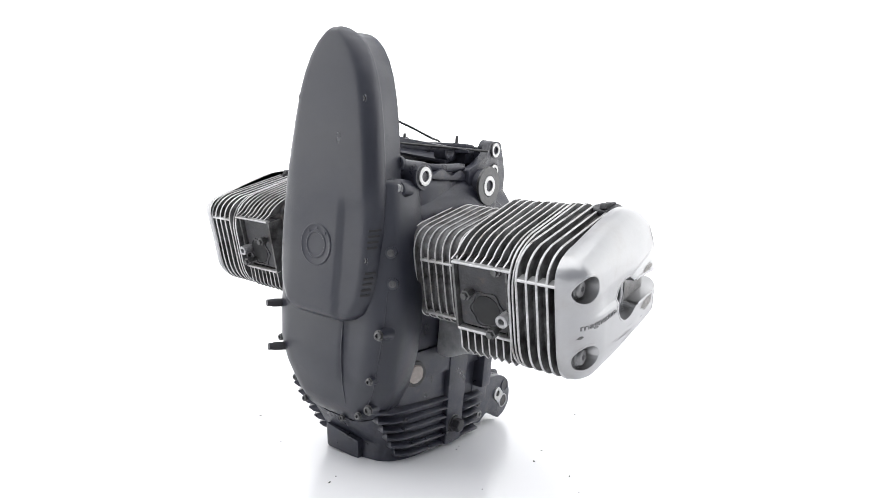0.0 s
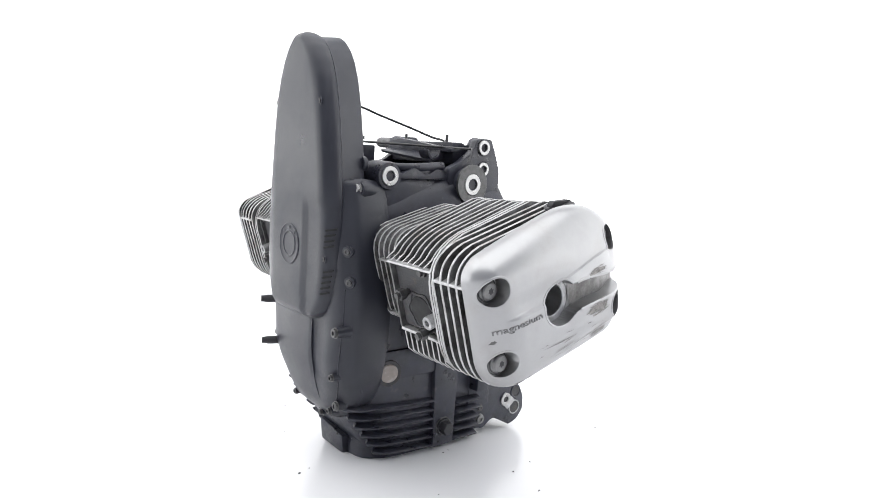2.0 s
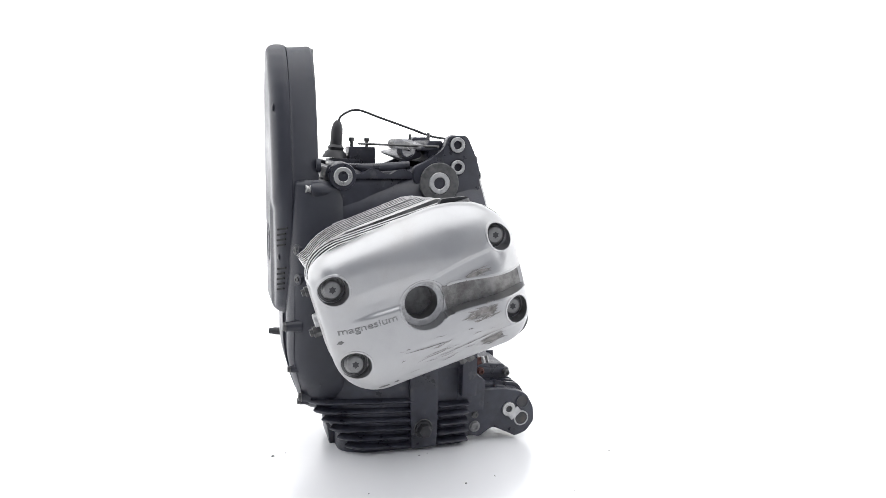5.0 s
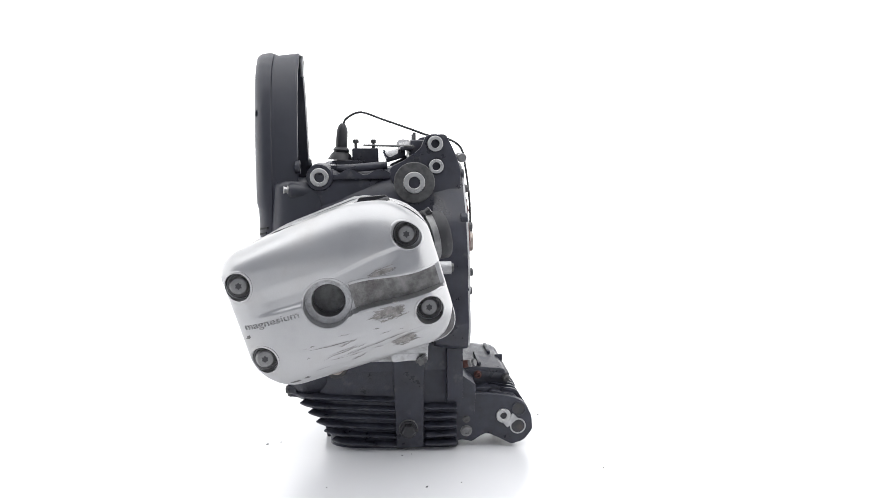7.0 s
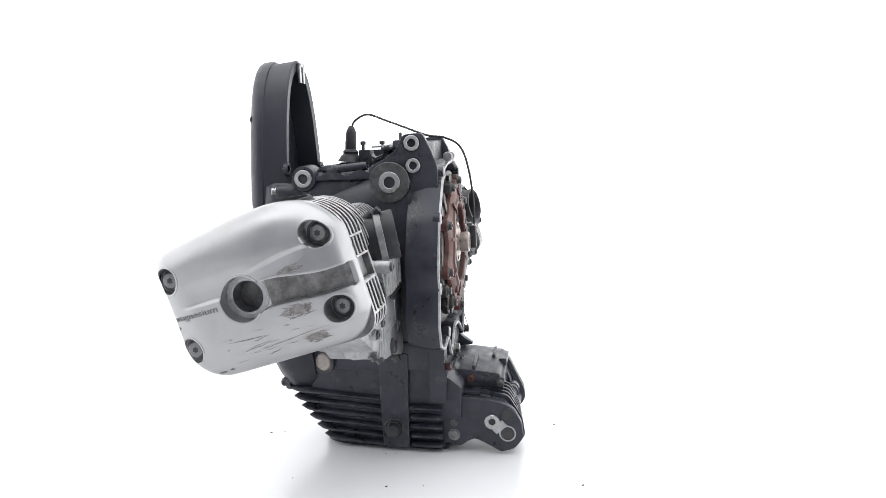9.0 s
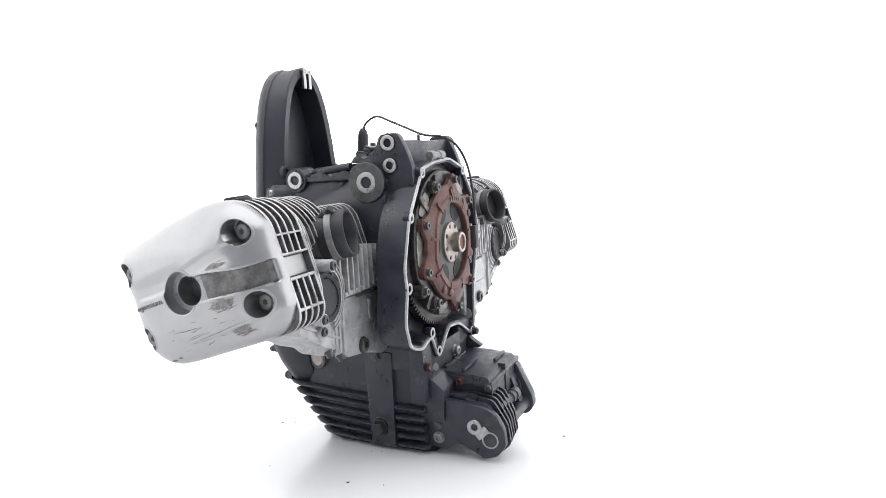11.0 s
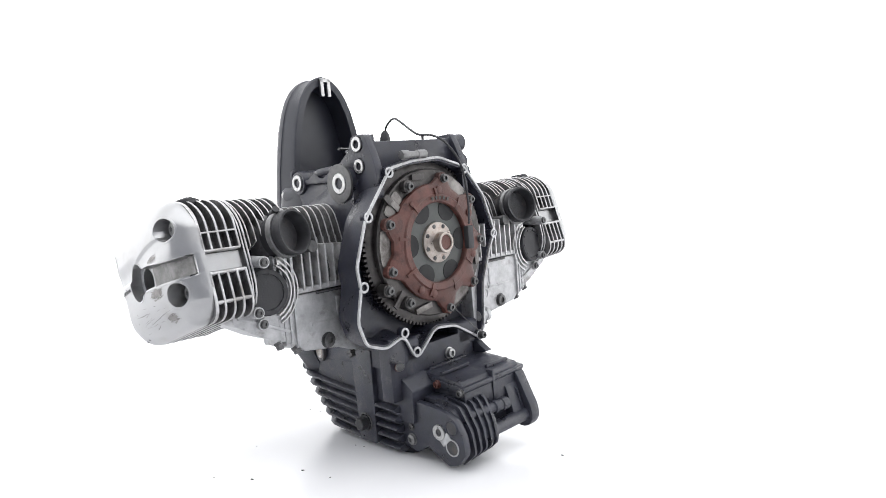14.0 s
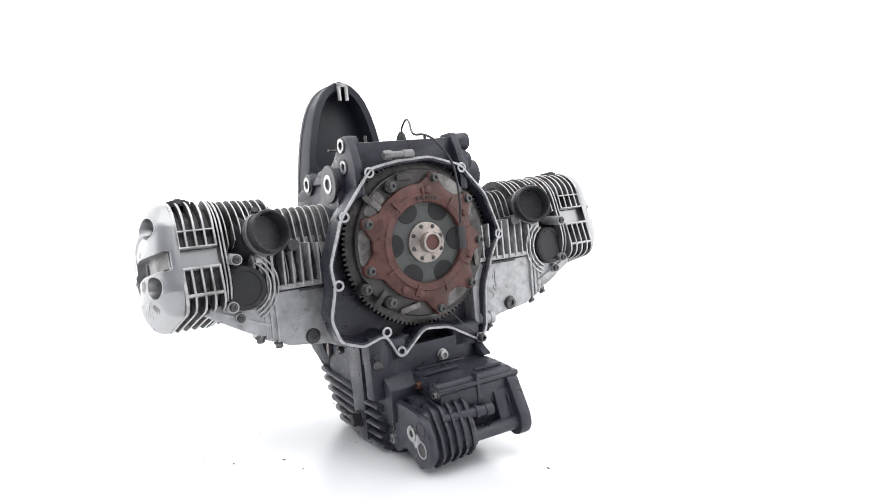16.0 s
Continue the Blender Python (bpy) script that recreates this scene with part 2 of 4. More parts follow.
def skirt(bm, rows, steps):
    """Walls behind a shield: (inset, y) steps round its edge, closed at the back."""
    edge = rows[0] + [r[-1] for r in rows[1:-1]] + rows[-1][::-1] + [r[0] for r in rows[-2:0:-1]]
    cz = sum(v.co.z for v in edge) / len(edge)
    last = edge
    for scale, y in steps:
        ring = [bm.verts.new((v.co.x * scale, y, cz + (v.co.z - cz) * scale)) for v in edge]
        for i in range(len(edge)):
            k = (i + 1) % len(edge)
            bm.faces.new((last[i], last[k], ring[k], ring[i]))
        last = ring
    bm.faces.new(last)


def belt_cover(engine):
    def crease(x, z):
        low = 1 - step(z, 0.345, 0.36)
        return 0.0028 * step(x, 0.030, 0.0325) * low + 0.002 * step(-x, 0.05, 0.07)
    bm, rows, front = shield(COVER_HALF + [(0.5592, 0.002)], 0.207, 0.5592, -0.184, 0.0185, 0.017, crease)
    skirt(bm, rows, ((0.995, -0.1805), (0.96, -0.178)))
    lid = part("belt_cover_lid", bm, COVER, engine, "smooth dark grey plastic belt cover lid", angle=38)
    for x, z in ((0.0535, 0.474), (-0.0495, 0.475), (0.071, 0.289), (-0.0665, 0.289)):
        y = front(x, z) + 0.0016
        part("screw_well", pipe_ring(0.0058, 0.004, 0.0012, 18, basis((x, y + 0.0008, z), (0, -1, 0))), COVER, lid)
        bolt(0.0032, 0.0018, lid, (x, y + 0.0004, z), (0, -1, 0), DARK_STEEL, "screw")
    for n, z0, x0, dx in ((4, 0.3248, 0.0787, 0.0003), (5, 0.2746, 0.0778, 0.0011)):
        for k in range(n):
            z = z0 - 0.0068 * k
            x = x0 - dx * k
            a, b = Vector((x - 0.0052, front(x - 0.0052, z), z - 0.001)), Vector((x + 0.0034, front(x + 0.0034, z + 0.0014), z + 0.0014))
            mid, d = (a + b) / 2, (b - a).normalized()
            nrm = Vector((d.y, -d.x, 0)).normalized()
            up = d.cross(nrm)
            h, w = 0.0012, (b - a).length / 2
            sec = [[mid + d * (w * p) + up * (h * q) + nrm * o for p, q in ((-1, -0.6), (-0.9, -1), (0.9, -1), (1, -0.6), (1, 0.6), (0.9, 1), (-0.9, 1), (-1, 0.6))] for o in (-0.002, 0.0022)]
            # thin raised black bar in place of a recessed slot's shade
            part("vent_slot", loft(sec), HOLE_SHADE, lid)
    # round badge moulded into the lid: plain rings
    m = basis((-0.006, front(-0.006, 0.298) + 0.0002, 0.298), (0, -1, 0))
    emblem = part("emblem", lathe([(0.0265, -0.001), (0.0265, 0.0008), (0.025, 0.0013), (0.0235, 0.0004), (0.0175, 0.0003), (0.0165, 0.0011), (0.015, 0.0011), (0.014, 0.0002)], 40, m), COVER, lid, "round moulded emblem with plain rings")
    for k in range(3):
        a = radians(90 + (k - 1) * 42)
        bm = bmesh.new()
        box(bm, (0.0203 * math.cos(a), 0.0203 * math.sin(a), 0.0006), (0.004, 0.0035, 0.001))
        bm.transform(m)
        part("emblem_bar", bm, COVER, emblem)
    shell_line = cover_outline(0.33)
    rear = cover_outline(0.33, 0.955, 0.0)
    secs = [at_y(offset(rear, 0.019), -0.186), at_y(offset(rear, 0.014), -0.152), at_y(offset(rear, 0.0125), -0.1475), at_y(offset(rear, 0.002), -0.1465), at_y(rear, -0.149), at_y(offset(shell_line, 0.003), -0.176), at_y(offset(shell_line, 0.0015), -0.1792)]
    part("belt_cover_shell", loft(secs), COVER, engine, "hollow dark plastic rear shell of the belt cover", angle=40)
    # slotted metal tongue at the top
    bm = bmesh.new()
    for x in (-0.0085, 0.0045):
        box(bm, (x, -0.1445, 0.541), (0.0065, 0.004, 0.028))
    box(bm, (-0.002, -0.1445, 0.5525), (0.0195, 0.004, 0.006))
    part("slotted_clip", bevel(bm, 0.0008), STEEL, engine, "bright slotted metal clip")
    # hollow's inner rib and the eyes at its foot
    for x in (0.071, -0.071):
        part("shell_eye", pipe_ring(0.009, 0.0045, 0.006, 20, basis((x * 0.97, -0.150, 0.404), (0, 1, 0))), COVER, engine)
    bm = prism(rounded([(0.02, 0.36), (0.066, 0.36), (0.066, 0.42), (0.05, 0.43), (0.03, 0.405)], 0.006), "y", -0.185, -0.168)
    part("inner_block", bevel(bm, 0.002), COVER, engine)


CASE_HALF = [(0.066, 0.022), (0.070, 0.042), (0.080, 0.064), (0.098, 0.082), (0.125, 0.094), (0.16, 0.102), (0.20, 0.1065), (0.25, 0.1065), (0.30, 0.1), (0.34, 0.0925), (0.365, 0.0875), (0.380, 0.085), (0.386, 0.080)]


def timing_case(engine):
    def crease(x, z):
        low = step(z, 0.128, 0.136)
        return 0.0035 * step(x, 0.034, 0.037) * low * (1 - step(x, 0.04, 0.085)) + 0.004 * step(-x, 0.0, 0.1) + 0.021 * (1 - step(z, 0.068, 0.165))
    bm, rows, front = shield(CASE_HALF, 0.066, 0.386, -0.158, 0.031, 0.036, crease, 60, 50, 5.0)
    skirt(bm, rows, ((1.0, -0.150), (0.985, -0.128), (0.95, -0.118)))
    case = part("timing_case", bm, COVER, engine, "dark rounded front timing case", angle=38)
    for x, z, r in ((0.096, 0.204, 0.0055), (0.070, 0.0998, 0.0055), (0.0817, 0.143, 0.004), (-0.080, 0.100, 0.004), (-0.052, 0.079, 0.004), (0.0543, 0.0878, 0.0042), (0.02, 0.073, 0.0035), (-0.098, 0.155, 0.004)):
        y = front(x, z) + 0.006
        out = 0.0186 if (x, z) == (0.096, 0.204) else 0.011
        part("screw_boss", lathe([(r * 1.5, 0), (r * 1.2, out * 0.6), (r * 1.1, out)], 18, basis((x, y, z), (0, -1, 0))), COVER, case)
        bolt(r, 0.004, case, (x, y - out, z), (0, -1, 0), DARK_STEEL)
    for tip in ((-0.0934, -0.1955, 0.2057), (-0.0828, -0.1977, 0.1485)):
        tip = Vector(tip) + Vector((-0.006, -0.002, 0))
        d = Vector((-0.35, -0.93, 0.02)).normalized()
        bm = lathe([(0.004, -0.05), (0.004, -0.03), (0.0056, -0.029), (0.0056, -0.008), (0.0046, -0.004), (0.0046, 0.0)], 16, basis(tip, d))
        part("front_stud", bm, RUBBER, case, "black sleeved stud")
    for pts in ([(0.0345, 0.206), (0.0345, 0.17), (0.0345, 0.13), (0.033, 0.10)], [(0.094, 0.255), (0.0935, 0.21), (0.088, 0.16), (0.077, 0.122), (0.060, 0.094)]):
        part("joint_line", tube([(x, front(x, z) + 0.0004, z) for x, z in pts], 0.0010, 6, 8), COVER, case)
    # shoulder boss beside the cover
    part("shoulder_boss", lathe([(0.0125, -0.03), (0.0115, -0.002), (0.009, 0.002)], 20, basis((0.0805, -0.158, 0.3735), (0.3, -0.9, 0.1))), COVER, case)
    bolt(0.0055, 0.006, case, (0.081, -0.160, 0.3745), (0.3, -0.9, 0.1), STEEL)
    for x, z in ((0.0951, 0.300), (0.1005, 0.2638)):
        q = Vector((x - 0.003, front(x - 0.003, z) - 0.0005, z))
        part("screw_boss", lathe([(0.0075, -0.004), (0.007, 0.0008), (0.005, 0.0014)], 18, basis(q, (0.5, -0.85, 0))), COVER, case)
        bolt(0.0036, 0.002, case, q + Vector((0.0006, -0.001, 0)), (0.5, -0.85, 0), DARK_STEEL)


def eye(engine, p, ro, ri, depth):
    """A black boss along x with a bright bushing in it."""
    x, y, z = p
    boss = part("mounting_eye", lathe([(ro * 1.08, -depth), (ro, -0.003), (ro * 0.95, 0), (ri * 1.25, 0.0)], 28, basis((x - 0.002, y, z), (1, 0, 0))), BLACK, engine)
    part("bushing", pipe_ring(ri * 1.85, ri, 0.006, 24, basis((x - 0.0055, y, z), (1, 0, 0))), STEEL, boss, "bright worn steel bushing")
    # dark disc stands in for the shade in the bore
    part("bore", lathe([(ri * 1.02, -0.0005), (ri, 0.0001)], 20, basis((x - 0.004, y, z), (1, 0, 0))), SOOT_SHADE, boss)
    return boss


def crankcase(engine):
    line = rounded([(0.0825, 0.13), (0.0825, 0.385), (0.07, 0.402), (-0.07, 0.402), (-0.0825, 0.385), (-0.0825, 0.13)], 0.012)
    bm = prism(line, "y", -0.132, 0.032)
    case = part("crankcase", bevel(bm, 0.003), BLACK, engine, "black painted cast crankcase")
    # top joint flange with its scalloped edge
    pts = []
    for k in range(25):
        y = -0.128 + 0.158 * k / 24
        pts.append((y, 0.398 + 0.004 * math.sin(k * 1.05)))
    pts = [(-0.128, 0.388)] + [(0.03, 0.388)] + pts[::-1]
    for s in (1, -1):
        part("joint_flange", bevel(prism(pts, "x", s * 0.07, s * 0.0845), 0.0012), BLACK, case)
    for s in (1, -1):
        eye(engine, (s * 0.088, -0.118, 0.391), 0.0175, 0.0065, 0.03)
    for s in (1, -1):
        b = eye(engine, (s * 0.1045, 0.0045, 0.3838), 0.022, 0.0076, 0.035)
        part("washer", pipe_ring(0.0265, 0.0142, 0.004, 32, basis((0.1003 if s > 0 else -0.1005, 0.0045, 0.3838), (1, 0, 0))), DARK_STEEL, b, "dark worn washer")
        eye(engine, (s * 0.092, 0.033, 0.4335), 0.0125, 0.0055, 0.02)
        eye(engine, (s * 0.092, 0.034, 0.4042), 0.0125, 0.0052, 0.02)
    # sloping shoulders that run back into the large bosses
    for s in (1, -1):
        secs = []
        for y, x, z in ((-0.127, 0.0835, 0.366), (-0.095, 0.0865, 0.370), (-0.05, 0.094, 0.378), (-0.015, 0.0995, 0.386), (0.03, 0.100, 0.388)):
            secs.append([(s * px, y, pz) for px, pz in ((0.07, 0.28), (x + 0.002, 0.28), (x + 0.002, z - 0.028), (x, z - 0.018), (x - 0.006, z - 0.006), (x - 0.015, z + 0.006), (0.068, z + 0.012))])
        part("shoulder", loft(secs), BLACK, case, angle=50)
    # upper rear wall
    line = rounded([(0.086, 0.385), (0.086, 0.437), (0.07, 0.436), (-0.06, 0.4385), (-0.085, 0.441), (-0.09, 0.424), (-0.108, 0.418), (-0.11, 0.36), (0.06, 0.36)], 0.004)
    part("rear_wall", bevel(prism(line, "y", 0.022, 0.047), 0.002), BLACK, case)
    line = rounded([(-0.026, 0.385), (-0.026, 0.404), (-0.008, 0.412), (0.014, 0.428), (0.021, 0.445), (0.047, 0.446), (0.058, 0.424), (0.066, 0.402), (0.066, 0.36), (0.0, 0.36)], 0.005)
    for s in (1, -1):
        part("ear_plate", bevel(prism(line, "x", s * 0.078, s * 0.090), 0.0015), BLACK, case)
    # side pocket below the boss and upright rib
    part("sight_glass", lathe([(0.0125, 0), (0.0125, 0.004), (0.011, 0.005)], 28, basis((0.0845, -0.1045, 0.1364), (1, -0.25, 0))), GLASS, case, "cloudy round oil sight glass")
    part("sight_ring", pipe_ring(0.0175, 0.0122, 0.005, 32, basis((0.0835, -0.1045, 0.1364), (1, -0.25, 0))), SOOT_SHADE, case)
    return case


RIM = [(0.070, 0.400), (0.030, 0.4085), (-0.025, 0.4125), (-0.078, 0.398), (-0.118, 0.352), (-0.140, 0.292), (-0.122, 0.262), (-0.104, 0.215), (-0.098, 0.15), (-0.084, 0.132), (-0.03, 0.163), (0.010, 0.168), (0.045, 0.137), (0.057, 0.139), (0.073, 0.170), (0.105, 0.160), (0.138, 0.172), (0.149, 0.205), (0.139, 0.248), (0.143, 0.275), (0.121, 0.336)]


def bell_housing(engine):
    line = rounded(RIM, 0.009, 4)
    inner = offset(line, 0.0065)
    back = [(x * 0.97, 0.29 + (z - 0.29) * 0.97) for x, z in line]
    secs = [at_y(offset(back, 0.008), 0.036), at_y(inner, 0.062), at_y(inner, 0.0695), at_y(line, 0.0695), at_y(line, 0.052), at_y(back, 0.028)]
    bell = part("bell_housing", loft(secs), BLACK, engine, "black clutch bell housing, open at the back")
    secs = [at_y(offset(line, 0.0042), 0.0697), at_y(offset(line, 0.0037), 0.0722), at_y(offset(line, 0.0008), 0.0722), at_y(offset(line, 0.0002), 0.0697)]
    secs.append(secs[0])
    rim = part("gasket_face", loft(secs, cap=False), CAST, bell, "bare aluminium gasket face")
    for x, z in ((0.072, 0.3925), (0.1145, 0.337), (0.1322, 0.249), (-0.1343, 0.289), (-0.0775, 0.392), (0.0699, 0.176), (0.0506, 0.1453), (-0.083, 0.1394)):
        part("flange_eye", pipe_ring(0.0076, 0.0043, 0.0085, 22, basis((x, 0.0628, z), (0, 1, 0))), BLACK, rim)
        part("eye_face", pipe_ring(0.0075, 0.0043, 0.0013, 22, basis((x, 0.0714, z), (0, 1, 0))), CAST, rim)
        # dark disc painted as the shade inside the flange hole
        part("flange_hole", lathe([(0.0044, 0), (0.0044, 0.001)], 14, basis((x, 0.0665, z), (0, 1, 0))), SOOT_SHADE, rim)
    bolt(0.0055, 0.008, bell, (-0.083, 0.073, 0.1394), (0, 1, 0), DARK_STEEL)
    bolt(0.0068, 0.008, bell, (-0.0170, 0.066, 0.1270), (0, 1, 0), STEEL)
    part("bare_sleeve", lathe([(0.009, 0), (0.009, 0.016), (0.0105, 0.017), (0.0105, 0.024)], 20, basis((-0.092, 0.060, 0.164), (-1, 0, 0))), CAST, bell, "bare cast sleeve")
    bolt(0.007, 0.008, bell, (-0.105, 0.052, 0.150), (-0.9, 0.3, -0.2), DARK_STEEL)
    return bell


CLUTCH = (-0.003, 0.291)


def clutch(engine):
    cx, cz = CLUTCH
    def at(y):
        return basis((cx, y, cz), (0, 1, 0))
    wheel = part("flywheel", lathe([(0.02, 0), (0.112, 0), (0.1145, 0.002), (0.1145, 0.011), (0.108, 0.013), (0.098, 0.0135), (0.09, 0.010), (0.02, 0.010)], 72, at(0.045)), GEAR, engine, "oily steel flywheel with starter ring gear")
    n = 105
    bm = bmesh.new()
    for i in range(n):
        a = 2 * math.pi * i / n
        m = at(0.046) @ Matrix.Rotation(a, 4, "Z")
        lo = [m @ Vector(q) for q in ((0.1135, -0.0024, 0), (0.1185, -0.0012, 0), (0.1185, 0.0012, 0), (0.1135, 0.0024, 0))]
        hi = [m @ Vector(q) for q in ((0.1135, -0.0024, 0.010), (0.1185, -0.0012, 0.009), (0.1185, 0.0012, 0.009), (0.1135, 0.0024, 0.010))]
        loft([lo, hi], bm)
    part("ring_gear_teeth", bm, GEAR, wheel)
    plate = part("clutch_plate", lathe([(0.05, 0), (0.1035, 0), (0.1045, 0.002), (0.1042, 0.009), (0.1025, 0.0105), (0.05, 0.0105)], 80, at(0.0575)), GEAR, engine, "oily dark steel clutch plate")
    def polar(r, deg, y):
        a = radians(deg)
        return Vector((cx + r * math.cos(a), y, cz + r * math.sin(a)))
    # bare metal showing between the arms of the housing
    for a0, a1 in ((-13, 16), (110, 137), (-131, -105), (28, 50)):
        secs = []
        for k in range(13):
            a = a0 + (a1 - a0) * k / 12
            e = 0.003 * (1 if k in (0, 12) else 0)
            secs.append([polar(r, a, y) for r, y in ((0.084 + e, 0.0675), (0.1015 - e, 0.0675), (0.1015 - e, 0.0695), (0.084 + e, 0.0705))])
        part("bare_arc", loft(secs), PLATE, plate)
    # rust-red housing: a stepped ring with arms that reach the screws
    lugs = ((104, 0.0915), (20.8, 0.093), (-17.9, 0.0946), (144, 0.0938), (-136, 0.0964), (-98, 0.097), (184, 0.090))
    seg = 180
    def reach(deg):
        g = 0.0
        for a, r in lugs:
            d = abs((deg - a + 180) % 360 - 180)
            g = max(g, (r + 0.0020 - 0.0828) * (1 - step(d, 3.5, 15.0)))
        return g
    secs = []
    for r, h, k in ((0.0562, 0.0, 0), (0.0562, 0.0095, 0), (0.0575, 0.0112, 0), (0.0665, 0.0118, 0), (0.0685, 0.0094, 0), (0.0745, 0.0086, 0.2), (0.0795, 0.0066, 0.75), (0.082, 0.0050, 0.96), (0.0828, 0.0, 1)):
        row = []
        for i in range(seg):
            deg = 360 * i / seg
            wave = 0.0007 * math.sin(radians(deg * 6 + 20)) * (r > 0.058)
            row.append(polar(r + k * reach(deg), deg, 0.0705 + h + wave))
        secs.append(row)
    ringp = part("clutch_housing", loft(secs, cap=False), RUST, engine, "rust-red cast clutch housing with arms")
    for k in range(9):
        a = 10 + 40 * k
        secs = [[polar(r, a + q, 0.0705 + h) for q in (-1.6, 1.6)] + [polar(r, a + q, 0.0705 + h - 0.004) for q in (1.6, -1.6)] for r, h in ((0.059, 0.0125), (0.0675, 0.0128), (0.0765, 0.0102))]
        part("rib", loft(secs), RUST, ringp)
    for a, r in ((96, 0.0735), (152, 0.0765), (-75, 0.0725), (-55, 0.074), (200, 0.0735)):
        part("spot_boss", lathe([(0.006, -0.006), (0.0056, 0.0), (0.004, 0.0008)], 16, basis(polar(r, a, 0.0812), (0, 1, 0))), RUST, ringp)
    for a, r in lugs + ((60, 0.0935), (-50, 0.0985), (-27, 0.112)):
        q = polar(r, a, 0.0765)
        mat = RUST if (a, r) in lugs else GEAR
        if a == -27:
            q = Vector((0.094, 0.0745, 0.238))
        part("lug", lathe([(0.0092, -0.014), (0.0088, -0.0005), (0.0078, 0.0006)], 20, basis(q, (0, 1, 0))), mat, plate)
        bolt(0.0054, 0.0055, plate, q + Vector((0, 0.0006, 0)), (0, 1, 0), DARK_STEEL)
    # spring straps beside the arms
    for x, z, turn, w, mat in ((0.030, 0.2025, 10, 0.032, PLATE), (0.074, 0.222, 46, 0.026, GEAR), (0.066, 0.347, -42, 0.02, PLATE), (0.079, 0.357, -50, 0.014, GEAR), (0.02, 0.384, 0, 0.024, GEAR), (-0.082, 0.33, 70, 0.026, PLATE), (-0.088, 0.262, 96, 0.03, PLATE)):
        b2 = bmesh.new()
        box(b2, (0, 0, 0), (w, 0.0035, 0.0085), pose(x, 0.0712, z, 0, turn, 0))
        part("spring_strap", bevel(b2, 0.0012), mat, plate)
    part("thin_wire", tube([(-0.022, 0.078, 0.196), (-0.05, 0.079, 0.168), (-0.082, 0.080, 0.141)], 0.0006, 6, 6), DARK_STEEL, engine, "thin loose wire")
    # cast marks on the ring, as plain bars
    for k in range(5):
        b2 = bmesh.new()
        a = radians(80 + 7 * k)
        box(b2, (0, 0, 0), (0.004, 0.0008, 0.0045), pose(cx + 0.0625 * math.cos(a), 0.0845, cz + 0.0625 * math.sin(a), 0, 90 - math.degrees(a), 0))
        part("cast_mark", b2, GEAR, ringp)
    # friction disc with dark plates laid on as the shade of its window cut-outs, and splined hub
    bm = lathe([(0.02, 0), (0.0575, 0), (0.0575, 0.003), (0.02, 0.0035)], 48, at(0.0705))
    disc = part("friction_disc", bm, DISC, engine, "grey clutch friction disc")
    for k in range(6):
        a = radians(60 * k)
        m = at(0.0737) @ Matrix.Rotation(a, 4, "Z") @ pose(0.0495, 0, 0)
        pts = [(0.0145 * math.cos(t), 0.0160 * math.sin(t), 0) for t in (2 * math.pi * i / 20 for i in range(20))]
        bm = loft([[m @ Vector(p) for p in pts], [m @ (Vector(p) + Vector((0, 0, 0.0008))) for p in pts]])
        part("window", bm, HOLE_SHADE, disc)
    hub = part("hub_flange", lathe([(0.015, 0), (0.0285, 0), (0.0285, 0.004), (0.027, 0.005), (0.02, 0.0055), (0.0145, 0.008), (0.0145, 0.0195), (0.0135, 0.0205), (0.0112, 0.0205), (0.0105, 0.0195), (0.0105, 0.006)], 40, at(0.074)), HUB, engine, "worn splined hub flange")
    for k in range(8):
        a = 2 * math.pi * (k + 0.4) / 8
        part("rivet", lathe([(0.0032, 0), (0.003, 0.0009), (0.002, 0.0012)], 12, at(0.079) @ Matrix.Rotation(a, 4, "Z") @ pose(0.0238, 0, 0)), SOOT_SHADE if k % 2 else DARK_STEEL, hub)
    part("hub_bore", lathe([(0.0106, 0), (0.0106, 0.012)], 24, at(0.080)), RUST, hub, "rusty splined bore")
    # black speed sensor clipped over the ring, with its lead
    bm = bmesh.new()
    box(bm, (-0.049, 0.0955, 0.293), (0.012, 0.009, 0.033))
    part("sensor", bevel(bm, 0.002), RUBBER, engine, "black sensor block")


